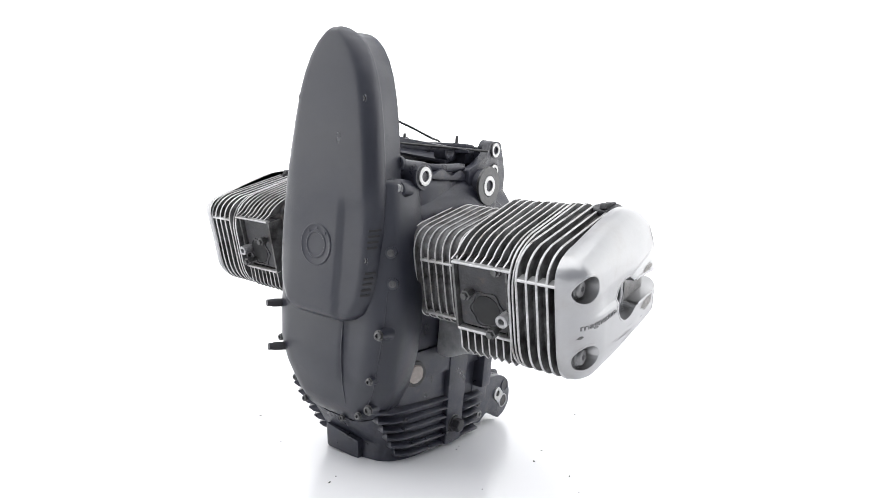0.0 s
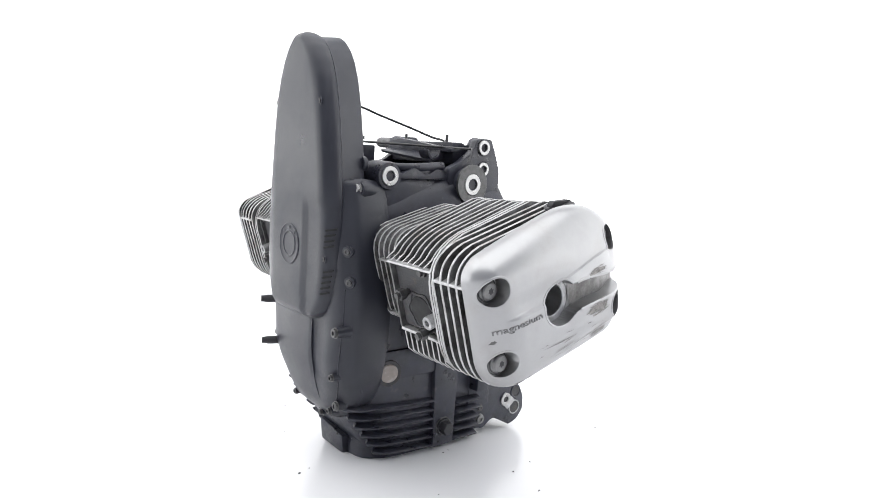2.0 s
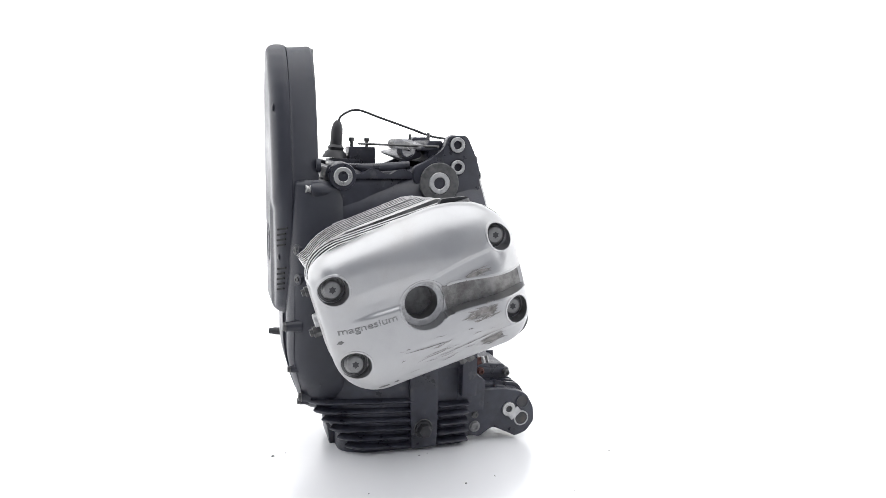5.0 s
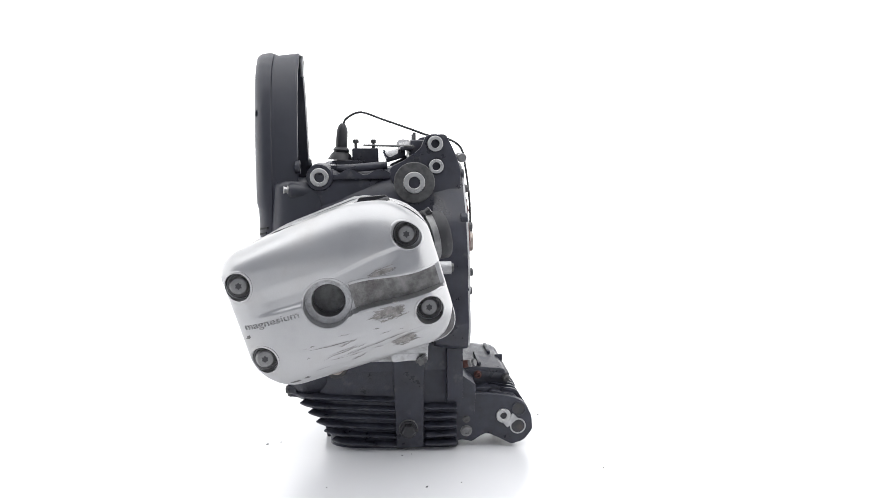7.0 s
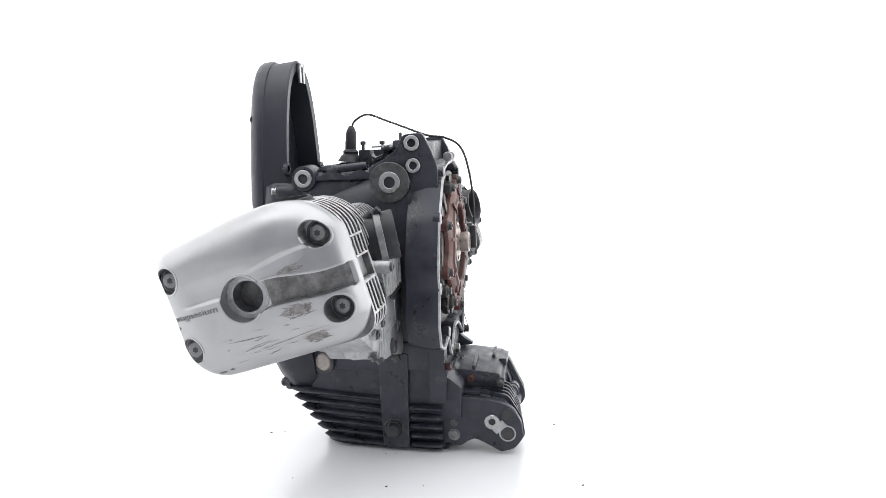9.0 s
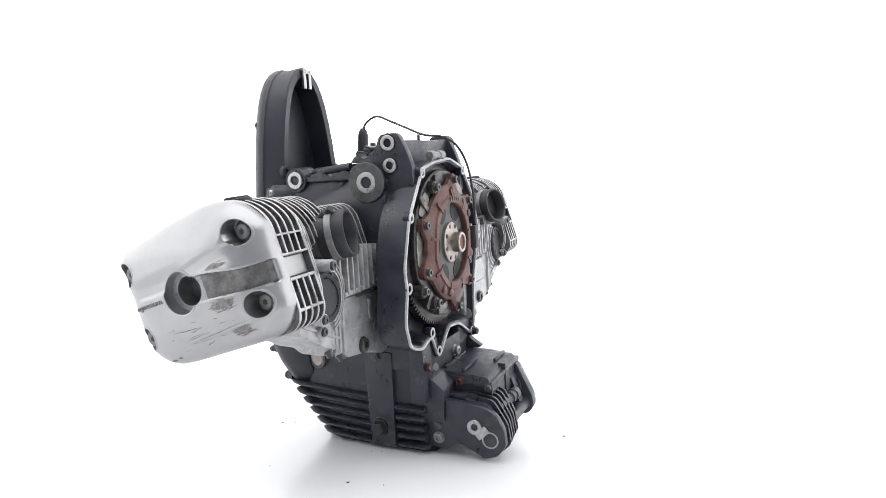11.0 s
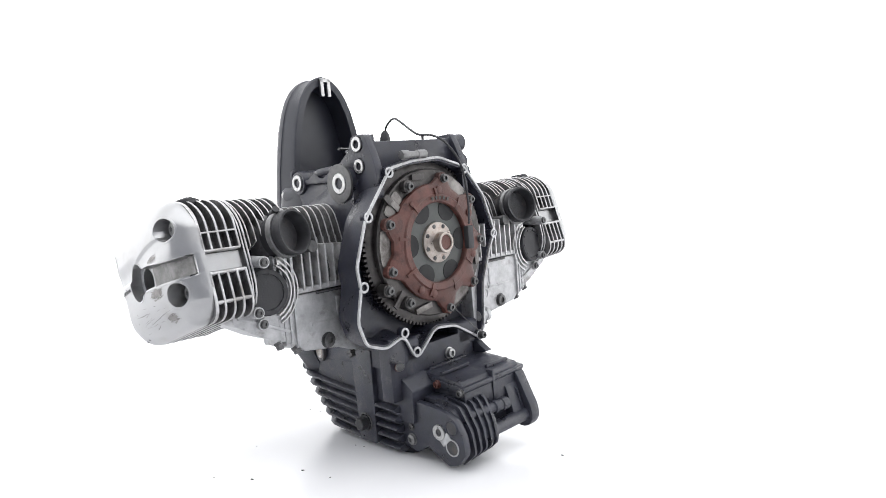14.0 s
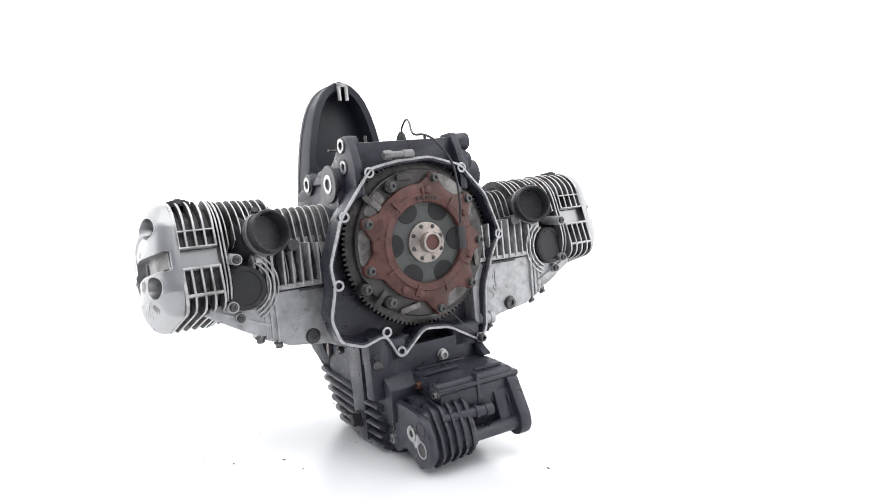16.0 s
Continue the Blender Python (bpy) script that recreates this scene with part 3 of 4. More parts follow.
def sump(engine):
    def front(z):
        return smooth_at([(0.0, -0.104), (0.012, -0.108), (0.045, -0.132), (0.08, -0.158), (0.11, -0.173), (0.14, -0.176)], z)
    def wide(z):
        return smooth_at([(0.0, 0.078), (0.02, 0.0855), (0.06, 0.088), (0.10, 0.089), (0.14, 0.089)], z)
    def wall(z):
        y, w = min(front(z) + 0.003, -0.119), wide(z) - 0.0082
        return rounded([(w, y + 0.035), (w, 0.066), (-w, 0.066), (-w, y + 0.035), (-w * 0.76, y), (w * 0.76, y)], 0.018, 4)
    secs = [[(x, y, z + 0.05 * (x - 0.07) * (z < 0.01)) for x, y in wall(z)] for z in (0.0045, 0.03, 0.06, 0.09, 0.12, 0.150)]
    pan = part("oil_sump", loft(secs), SUMP, engine, "black finned oil sump")
    # wedge-shaped fins beside the smooth front, falling a little to the rear; shorter ones behind the columns
    def wedge(sx, z, y0, y1, fall, cut, out=0.0):
        w = wide(z) + out
        rows = []
        for dz, inset in ((-0.0056, 0.0085), (-0.0012, 0.0006), (0.0003, 0.0), (0.0012, 0.0008), (0.0036, 0.0085)):
            line = [(0.05, y0 + 0.012), (w - 0.014 - inset * 0.5, y0 + inset * 0.6), (w - 0.004 - inset, y0 + cut * 0.5 + inset * 0.3), (w - inset, y0 + cut), (w - inset, y1), (0.05, y1)]
            rows.append([(sx * x, y, z + dz - fall * (y - y0)) for x, y in line])
        part("cooling_fin", loft(rows), SUMP, pan)
    for sx in (1, -1):
        for k in range(6):
            z = 0.024 + 0.0142 * k
            wedge(sx, z, front(z - 0.004) - 0.001, -0.020, 0.085, 0.024)
        for k in range(5):
            wedge(sx, 0.0175 + 0.0138 * k, 0.012, 0.060, 0.02, 0.006, 0.0040)
    for s in (1, -1):
        bm = prism(rounded([(-0.024, 0.014), (0.013, 0.014), (0.016, 0.15), (-0.028, 0.15)], 0.004), "x", s * 0.06, s * 0.0885)
        part("side_column", bevel(bm, 0.002), SUMP, pan)
        bm = prism(rounded([(-0.135, 0.125), (0.066, 0.125), (0.066, 0.165), (-0.13, 0.165)], 0.01), "x", s * 0.04, s * 0.0865)
        part("sump_flange", bevel(bm, 0.003), SUMP, pan)
    part("drain_plug", lathe([(0.0125, 0), (0.0125, 0.003), (0.0098, 0.0035), (0.0095, 0.013), (0.008, 0.014)], 6, basis((0.0883, -0.0075, 0.0425), (1, 0, 0))), RUBBER, pan, "hexagonal drain plug")
    part("plug_ring", pipe_ring(0.0135, 0.0118, 0.002, 24, basis((0.0880, -0.0075, 0.0430), (1, 0, 0))), DARK_STEEL, pan)
    bm = loft([[(-0.042, -0.130, 0.038), (0.018, -0.130, 0.030), (0.018, -0.1, 0.030), (-0.042, -0.1, 0.038)], [(-0.042, -0.126, 0.004), (0.018, -0.126, 0.002), (0.018, -0.1, 0.002), (-0.042, -0.1, 0.004)]])
    part("front_bracket", bevel(bm, 0.003), SUMP, pan)


def rear_stub(engine):
    """The black housing low at the back, with its lid, tubes and mounting ears."""
    line = rounded([(0.045, 0.02), (0.045, 0.1135), (0.068, 0.1135), (0.098, 0.1115), (0.136, 0.107), (0.1415, 0.096), (0.1425, 0.07), (0.139, 0.025)], 0.004)
    stub = part("rear_housing", bevel(prism(line, "x", -0.085, 0.038), 0.003), SUMP, engine, "black lower rear housing with lid, tubes and ribs")
    line = rounded([(0.075, 0.098), (0.139, 0.0905), (0.1435, 0.095), (0.1435, 0.101), (0.075, 0.1085)], 0.002)
    part("lid_lip", bevel(prism(line, "x", -0.0915, 0.0405), 0.0015), SUMP, stub)
    line = rounded([(0.045, 0.055), (0.045, 0.122), (0.070, 0.114), (0.088, 0.100), (0.086, 0.055)], 0.003)
    part("side_web", bevel(prism(line, "x", 0.036, 0.0815), 0.002), SUMP, stub)
    line = rounded([(0.045, 0.11), (0.045, 0.145), (0.058, 0.140), (0.075, 0.125), (0.09, 0.116)], 0.006)
    part("slope", bevel(prism(line, "x", -0.088, -0.076), 0.003), SUMP, stub)
    for x0, x1, y, z in ((-0.02, 0.036, 0.100, 0.1145), (-0.076, -0.03, 0.124, 0.1105), (-0.05, 0.03, 0.070, 0.1145)):
        b2 = bmesh.new()
        box(b2, ((x0 + x1) / 2, y, z), (x1 - x0, 0.005, 0.005))
        part("top_rib", bevel(b2, 0.0015), SUMP, stub)
    b2 = bmesh.new()
    box(b2, (-0.022, 0.138, 0.085), (0.005, 0.012, 0.05))
    part("rear_rib", bevel(b2, 0.0015), SUMP, stub)
    # web under the clutch housing
    for x0, x1, y0, y1, z0, z1 in ((0.07, 0.098, 0.046, 0.068, 0.085, 0.172), (0.03, 0.075, 0.040, 0.060, 0.09, 0.165)):
        b2 = bmesh.new()
        box(b2, ((x0 + x1) / 2, (y0 + y1) / 2, (z0 + z1) / 2), (x1 - x0, y1 - y0, z1 - z0))
        part("web", bevel(b2, 0.002), BLACK, stub)
    ear = rounded([(0.05, 0.016), (0.072, 0.017), (0.083, 0.013), (0.092, 0.020), (0.104, 0.026), (0.120, 0.018), (0.135, 0.010), (0.140, 0.007), (0.158, 0.012), (0.171, 0.028), (0.169, 0.050), (0.158, 0.070), (0.143, 0.078), (0.125, 0.082), (0.05, 0.088)], 0.006)
    b2 = bmesh.new()
    box(b2, (0.048, 0.085, 0.052), (0.024, 0.075, 0.07))
    part("ear_root", bevel(b2, 0.004), SUMP, stub)
    near = part("mounting_ear", bevel(prism(ear, "x", 0.0655, 0.0765), 0.002), SUMP, stub)
    plate = rounded([(0.1205, 0.025), (0.150, 0.014), (0.163, 0.018), (0.170, 0.030), (0.168, 0.046), (0.145, 0.095), (0.1205, 0.098)], 0.006)
    far = part("mounting_ear", bevel(prism(plate, "x", -0.088, -0.070), 0.002), SUMP, stub)
    for k in range(3):
        x = -0.066 + 0.009 * k
        bm = prism(rounded([(0.125, 0.04), (0.160 - 0.004 * k, 0.03), (0.150 - 0.003 * k, 0.07), (0.132, 0.09)], 0.003, 3), "x", x - 0.0015, x + 0.0015)
        part("rib", bm, SUMP, stub)
    for k in range(5):
        x = 0.0575 - 0.0125 * k
        grow = 0.003 - 0.0012 * k
        bm = prism(rounded([(0.11, 0.020), (0.150, 0.006 - grow * 0.5), (0.170 + grow, 0.024), (0.166 + grow, 0.052), (0.150, 0.083), (0.11, 0.09)], 0.006, 3), "x", x - 0.0019, x + 0.0019)
        part("rib", bm, SUMP, stub)
    bed = rounded([(0.11, 0.024), (0.150, 0.0115), (0.1655, 0.027), (0.1615, 0.051), (0.147, 0.078), (0.11, 0.086)], 0.006, 3)
    part("rib_bed", bevel(prism(bed, "x", 0.0, 0.067), 0.002), SUMP, stub)
    bed = rounded([(0.12, 0.032), (0.152, 0.022), (0.157, 0.04), (0.143, 0.082), (0.12, 0.09)], 0.005, 3)
    part("rib_bed", bevel(prism(bed, "x", -0.072, -0.046), 0.002), SUMP, stub)
    part("upper_tube", lathe([(0.007, 0), (0.007, 0.05), (0.0092, 0.051), (0.0092, 0.056), (0.0075, 0.057), (0.0075, 0.066), (0.009, 0.067), (0.009, 0.078), (0.007, 0.079)], 18, basis((0.045, 0.150, 0.066), (-1, 0.04, -0.05))), SUMP, stub)
    part("lower_tube", lathe([(0.0135, 0), (0.0125, 0.05), (0.0095, 0.055), (0.0095, 0.125)], 22, basis((0.05, 0.151, 0.034), (-1, 0.03, 0))), SUMP, stub)
    bush = part("ear_bushing", pipe_ring(0.0105, 0.0048, 0.005, 24, basis((0.0745, 0.1281, 0.0512), (1, 0, 0))), STEEL, stub, "bright steel bushing")
    # the bushing's hole is a dark disc coloured as its shade
    part("bush_hole", lathe([(0.0049, 0), (0.0049, 0.001)], 16, basis((0.0765, 0.1281, 0.0512), (1, 0, 0))), SOOT_SHADE, stub)
    b2 = bmesh.new()
    box(b2, (0, 0, 0), (0.0022, 0.020, 0.011), pose(0.0768, 0.138, 0.0435, 40, 0, 0))
    part("worn_patch", bevel(b2, 0.0008), CAST, stub)
    for y, z, r in ((0.1492, 0.0345, 0.0098), (0.150, 0.0605, 0.0088)):
        part("ear_hole", pipe_ring(r * 1.18, r * 0.98, 0.003, 24, basis((0.0750, y, z), (1, 0, 0))), CAST if z < 0.05 else SUMP, stub)
        # ear hole closed by a dark disc for its inner shade
        part("hole_bottom", lathe([(r, 0), (r, 0.0008)], 22, basis((0.0762, y, z), (1, 0, 0))), SOOT_SHADE, stub)
    bolt(0.0068, 0.004, stub, (0.0765, 0.0749, 0.0306), (1, 0, 0), SCREW_GREY)
    bolt(0.0045, 0.002, stub, (0.0765, 0.075, 0.048), (1, 0, 0), DARK_STEEL)
    for k, (y, z) in enumerate(((0.0963, 0.1005), (0.138, 0.0945))):
        bolt(0.0048, 0.006, stub, (0.0405, y, z), (1, 0, 0), RUST if k == 0 else DARK_STEEL)
    a = Vector((0.5, 0.8, 0.3)).normalized()
    for k, mat in enumerate((RUST, SCREW_GREY, DARK_STEEL)):
        part("stud_washer", lathe([(0.0055, 0), (0.0056, 0.0012), (0.0048, 0.003 if k else 0.009)], 20, basis(Vector((0.086, 0.070, 0.132)) + a * (0.0005 + 0.006 * k + (0.003 if k else 0)), a)), mat, stub)


def crown(u):
    """The upper edge of head and cover falls to the front and rounds off at the rear."""
    return 1 - 0.19 * min(1.0, (0.03 - u) / 0.13) ** 1.35 if u < 0.03 else 1 - 0.29 * ((u - 0.03) / 0.075) ** 2


def head_map(side, shift, shaped=False, ahead=0.0):
    """From the tilted head's (u, v) and a reach along x to the engine's space."""
    c, s = math.cos(HEAD_TILT), math.sin(HEAD_TILT)
    lag = 0.0035 if side < 0 else 0.0
    def f(x, u, v):
        if shaped and v > 0:
            v *= crown(u)
        u -= ahead
        return Vector((side * x - lag, CY + shift + u * c - v * s, CZ - lag + u * s + v * c))
    return f


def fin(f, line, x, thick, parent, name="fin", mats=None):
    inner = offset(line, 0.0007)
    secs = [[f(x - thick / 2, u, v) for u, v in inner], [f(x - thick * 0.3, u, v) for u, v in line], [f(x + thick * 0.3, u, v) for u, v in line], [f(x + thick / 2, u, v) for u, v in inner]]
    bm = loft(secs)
    # broad faces take the darker material: shade between fins put into colour
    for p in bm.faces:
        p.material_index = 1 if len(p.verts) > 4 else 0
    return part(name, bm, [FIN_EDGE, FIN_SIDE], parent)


def rect(u0, u1, v0, v1, r, n=6):
    return rounded([(u0, v0), (u1, v0), (u1, v1), (u0, v1)], r, n)


def valve_cover(f, side, engine):
    """The silver cover: a domed face with four screw wells, a plug well and a groove to the rear edge, and ribs behind it."""
    U0, U1, V0, V1, R = -0.0992, 0.1055, -0.0762, 0.080, 0.037
    nu, nv = 240, 210
    um, vm = (U0 + U1) / 2, (V0 + V1) / 2
    def corner(u, v):
        """The upper front corner is tighter than the others, the lower front one wider."""
        return R if u >= um else 0.022 if v > vm else 0.044
    def half_u(v, u):
        q = corner(u, v)
        d = max(0.0, abs(v - vm) - ((V1 - V0) / 2 - q))
        return (U1 - U0) / 2 - q + math.sqrt(max(0.0, q * q - d * d)) if d > 0 else (U1 - U0) / 2
    def edge(u, v):
        q = corner(u, v)
        a = max(0.0, abs(u - um) - ((U1 - U0) / 2 - q))
        b = max(0.0, abs(v - vm) - ((V1 - V0) / 2 - q))
        if a > 0 and b > 0:
            return q - math.hypot(a, b)
        return min((U1 - U0) / 2 - abs(u - um), (V1 - V0) / 2 - abs(v - vm))
    wells = [(-0.0825, 0.0375 / crown(-0.0825)), (0.0825, 0.0375 / crown(0.0825)), (-0.0825, -0.0375), (0.0825, -0.0375)]
    def groove(u):
        t = step(u, 0.02, 0.09)
        return -0.003 - 0.0065 * t, 0.0145 - 0.002 * t
    def skin(u, v):
        """The face without its wells."""
        e = max(0.0, edge(u, v))
        w = 0.043 + step(v, 0.0, 0.06) * (0.025 * step(u, -0.06, 0.05) - 0.014)
        x = 0.314 + (0.0265 + 0.0045 * step(u, -0.09, 0.06)) * math.sqrt(max(0.0, 1 - (1 - min(e, w) / w) ** 2))
        x += 0.005 * (1 - ((u - 0.01) / 0.11) ** 2) * (1 - (v / 0.085) ** 2)
        # creases: one runs forward from the upper rear screw, one from the plug well to the front
        line = v - (0.030 + 0.16 * (u - 0.06))
        x -= 0.0022 * (1 - step(line, -0.0015, 0.0035)) * step(line, -0.026, -0.008) * step(u, -0.03, 0.03) * (1 - step(u, 0.075, 0.09))
        line = v - (0.004 - 0.03 * (u + 0.03))
        x -= 0.0030 * step(line, -0.001, 0.004) * (1 - step(line, 0.012, 0.03)) * step(u, -0.082, -0.045) * (1 - step(u, -0.01, 0.02))
        line = v - (-0.052 + 0.03 * (u - 0.05))
        x -= 0.002 * (1 - step(line, -0.004, 0.002)) * step(line, -0.02, -0.008) * step(u, -0.02, 0.05)
        return x
    pits = [(wu, wv, 0.0150, 0.0132, 0.3245) for wu, wv in wells] + [(-0.007, -0.001, 0.0244, 0.0224, 0.3325)]
    def place(u, v):
        """Moves a grid point onto the nearest rim and gives its height."""
        gap = 0.00075
        q = crown(u) if v > 0 else 1.0
        for pu, pv, ro, ri, low in pits:
            q0 = crown(pu) if pv > 0.01 else 1.0
            a, b = u - pu, (v - pv) * q0
            d = math.hypot(a, b)
            if d < ro + gap:
                if pv < 0.01 and abs(pu) < 0.02 and d < 0.0172 + gap:
                    r, x = (0.0172, low) if d > 0.0172 - gap else (0.0156, 0.301) if abs(d - 0.0156) < gap else (d, 0.301 if d < 0.0156 else 0.314)
                elif d > ro - gap:
                    r, x = ro, None
                elif abs(d - ri) < gap:
                    r, x = ri, low
                else:
                    r, x = d, low if d < ri else None
                k = r / d if d > 1e-6 else 1
                u2, v2 = pu + a * k, pv + b * k / q0
                if u2 > 0.006 and abs(v2 - groove(u2)[0]) < groove(u2)[1] and abs(pu) < 0.02:
                    if x is None:
                        x = 0.334
                top = skin(u2, v2)
                x = top if x is None else min(x, top) if abs(pu) > 0.02 else x
                return u2, v2, x
        if u > 0.012:
            c, h = groove(u)
            low = 0.334 - 0.012 * step(u, 0.06, 0.105)
            d = v - c
            t = abs(d)
            sgn = 1 if d > 0 else -1
            if t < h + gap:
                if t > h - gap:
                    v2 = c + sgn * h
                    return u, v2, skin(u, v2)
                if abs(t - (h - 0.0016)) < gap:
                    v = c + sgn * (h - 0.0016)
                return u, v, min(low, skin(u, v))
        return u, v, skin(u, v)
    bm = bmesh.new()
    grid = []
    for j in range(nv + 1):
        b = -1 + 2 * j / nv
        v = vm + (V1 - V0) / 2 * math.sin(b * math.pi / 2 * 0.92) / math.sin(math.pi / 2 * 0.92)
        row = []
        front, rear = half_u(v, U0), half_u(v, U1)
        for i in range(nu + 1):
            u2, v2, x = place(um + (front if i < nu / 2 else rear) * (-1 + 2 * i / nu), v)
            row.append(bm.verts.new(f(x, u2, v2)))
        grid.append(row)
    for j in range(nv):
        for i in range(nu):
            bm.faces.new((grid[j][i], grid[j][i + 1], grid[j + 1][i + 1], grid[j + 1][i]))
    # the skirt behind the face
    ring = grid[0] + [grid[j][-1] for j in range(1, nv)] + grid[-1][::-1] + [grid[j][0] for j in range(nv - 1, 0, -1)]
    low = [bm.verts.new((f(0.3105, 0, 0).x, p.co.y, p.co.z)) for p in ring]
    k = len(ring)
    for i in range(k):
        bm.faces.new((ring[i], ring[(i + 1) % k], low[(i + 1) % k], low[i]))
    cover = part("valve_cover", bm, SILVER, engine, "silver lacquered valve cover, scraped along its lower edge", angle=65)
    # turned lips round the wells
    def lip(pu, pv, ri, ro, low):
        q0 = crown(pu) if pv > 0.01 else 1.0
        rows = []
        for r, d in ((ri, None), (ri, 0.0002), (ri + 0.0005, 0.0005), (ro - 0.0004, 0.0004), (ro, -0.0006)):
            row = []
            for i in range(72):
                t = 2 * math.pi * i / 72
                u, v = pu + r * math.cos(t), pv + r * math.sin(t) / q0
                top = skin(u, v)
                if abs(pu) < 0.02 and u > 0.006 and abs(v - groove(u)[0]) < groove(u)[1]:
                    top = 0.3335
                row.append(f(min(low, top) if d is None else top + d, u, v))
            rows.append(row)
        part("well_lip", loft(rows, cap=False), SILVER, cover, angle=50)
    for wu, wv in wells:
        lip(wu, wv, 0.0135, 0.0158, 0.3243)
    lip(-0.007, -0.001, 0.0228, 0.0252, 0.3323)
    part("well_floor", pipe_ring(0.0228, 0.0160, 0.0016, 48, basis(f(0.3318, -0.007, -0.001), (side, 0, 0))), CAST, cover)
    for sgn in (1, -1):
        rows = []
        for dv, d in ((-0.0022, None), (-0.0012, 0.0001), (-0.0004, 0.0004), (0.0012, 0.0004), (0.0018, -0.0006)):
            row = []
            for i in range(40):
                u = 0.0178 + (0.1 - 0.0178) * i / 39
                c, h = groove(u)
                v = c + sgn * (h + dv)
                row.append(f(min(skin(u, v), 0.3335 - 0.012 * step(u, 0.06, 0.105)) if d is None else skin(u, v) + d, u, v))
            rows.append(row)
        bm = bmesh.new()
        vs = [[bm.verts.new(p) for p in row] for row in rows]
        for a in range(4):
            for i in range(39):
                bm.faces.new((vs[a][i], vs[a][i + 1], vs[a + 1][i + 1], vs[a + 1][i]))
        part("groove_lip", bm, SILVER, cover, angle=50)
    # groove bed: a scraped strip with the groove's shade in its colour
    bm = bmesh.new()
    vs = []
    for i in range(40):
        u = 0.0155 + 0.0845 * i / 39
        c, h = groove(u)
        vs.append([bm.verts.new(f(min(skin(u, c + h * k), 0.3335 - 0.012 * step(u, 0.06, 0.105)) + 0.0011, u, c + h * k)) for k in (-0.9, -0.4, 0.1, 0.5, 0.9)])
    for i in range(39):
        for k in range(4):
            bm.faces.new((vs[i][k], vs[i + 1][k], vs[i + 1][k + 1], vs[i][k + 1]))
    part("groove_bed", bm, WORN_SHADE, cover)
    for wu, wv in wells:
        p = f(0.3245, wu, wv)
        part("screw_collar", pipe_ring(0.0126, 0.0098, 0.0022, 30, basis(p - Vector((side * 0.001, 0, 0)), (side, 0, 0))), DARK_STEEL, cover)
        screw = lathe([(0.0100, 0), (0.0100, 0.002), (0.0088, 0.003), (0.0086, 0.005), (0.0074, 0.0064), (0.0055, 0.0068), (0.0036, 0.0068)], 24)
        star = [(0.0036 if i % 2 else 0.0024, 2 * math.pi * i / 12) for i in range(12)]
        part("cover_screw", screw, SCREW_GREY, cover, "grey star-socket cover screw", m=basis(p, (side, 0, 0)))
        # dark star drawn for the shade in the screw's socket
        part("star_socket", loft([[Vector((r * math.cos(a), r * math.sin(a), h)) for r, a in star] for h in (0.0060, 0.0070)]), SOOT_SHADE, cover, m=basis(p, (side, 0, 0)))
    # dark disc as the shade at the bottom of the plug well
    part("plug_well", lathe([(0.0166, 0), (0.0166, 0.001)], 28, basis(f(0.3005, -0.007, -0.001), (side, 0, 0))), SOOT_SHADE, cover)
    # ribbed band of the cover, open where the groove leaves at the rear
    # core darker than the ribs: shade of the deep gaps put into colour
    core = rect(-0.088, 0.0945, -0.067, 0.069, 0.05)
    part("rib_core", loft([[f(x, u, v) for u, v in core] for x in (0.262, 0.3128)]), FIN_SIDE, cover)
    line = rounded([(-0.0988, -0.0772), (0.1055, -0.0772), (0.1055, -0.0225), (0.0935, -0.0225), (0.0935, 0.003), (0.1055, 0.003), (0.1055, 0.080), (-0.0988, 0.080)], [0.050, 0.050, 0.001, 0.001, 0.001, 0.001, 0.054, 0.036], 8)
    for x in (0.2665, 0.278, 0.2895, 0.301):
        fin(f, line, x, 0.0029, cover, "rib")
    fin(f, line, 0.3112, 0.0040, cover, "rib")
    bm = loft([[f(x, u, v) for u, v in rect(0.088, 0.0965, -0.021, 0.0015, 0.001, 1)] for x in (0.2655, 0.3215)])
    part("groove_floor", bm, SILVER, cover)
    for u0, u1, v0, v1 in ((-0.0987, -0.086, 0.0485, 0.0525), (0.094, 0.1058, 0.032, 0.0352), (0.094, 0.1058, 0.002, 0.0055), (0.094, 0.1058, -0.0255, -0.022), (0.094, 0.1045, -0.059, -0.0555)):
        bm = loft([[f(x, u, v) for u, v in rect(u0, u1, v0, v1, 0.001, 1)] for x in (0.2665, 0.311)])
        part("crossbar", bm, FIN_EDGE, cover)
    # raised lettering
    if side > 0:
        font = bpy.data.curves.new("lettering", "FONT")
        font.body, font.size, font.extrude = "magnesium", 0.0092, 0.0003
        tmp = bpy.data.objects.new("lettering", font)
        data = bpy.data.meshes.new_from_object(tmp)
        bpy.data.objects.remove(tmp)
        xs = [v.co.x for v in data.vertices]
        wide = max(xs) - min(xs)
        for v in data.vertices:
            u, w = -0.0895 + (v.co.x - min(xs)) / wide * 0.054, -0.0045 + v.co.y - 0.02 * (v.co.x - min(xs))
            v.co = f(skin(u, w) + 0.0004 + v.co.z, u, w)
        data.materials.append(LETTER)
        word = new("lettering", data)
        word.parent = cover
        tagged(word, "small raised word on the cover")
        # scraped and scratched places from a slide on the road
        rng = random.Random(11)
        def scrape(u, v, a, b, turn, n, mat, name):
            bm = bmesh.new()
            c = bm.verts.new(f(skin(u, v) + 0.0003, u, v))
            rings = []
            wob = [rng.uniform(0.55, 1.12) for _ in range(n)]
            for q in (0.35, 0.7, 1.0):
                row = []
                for i in range(n):
                    t = 2 * math.pi * i / n
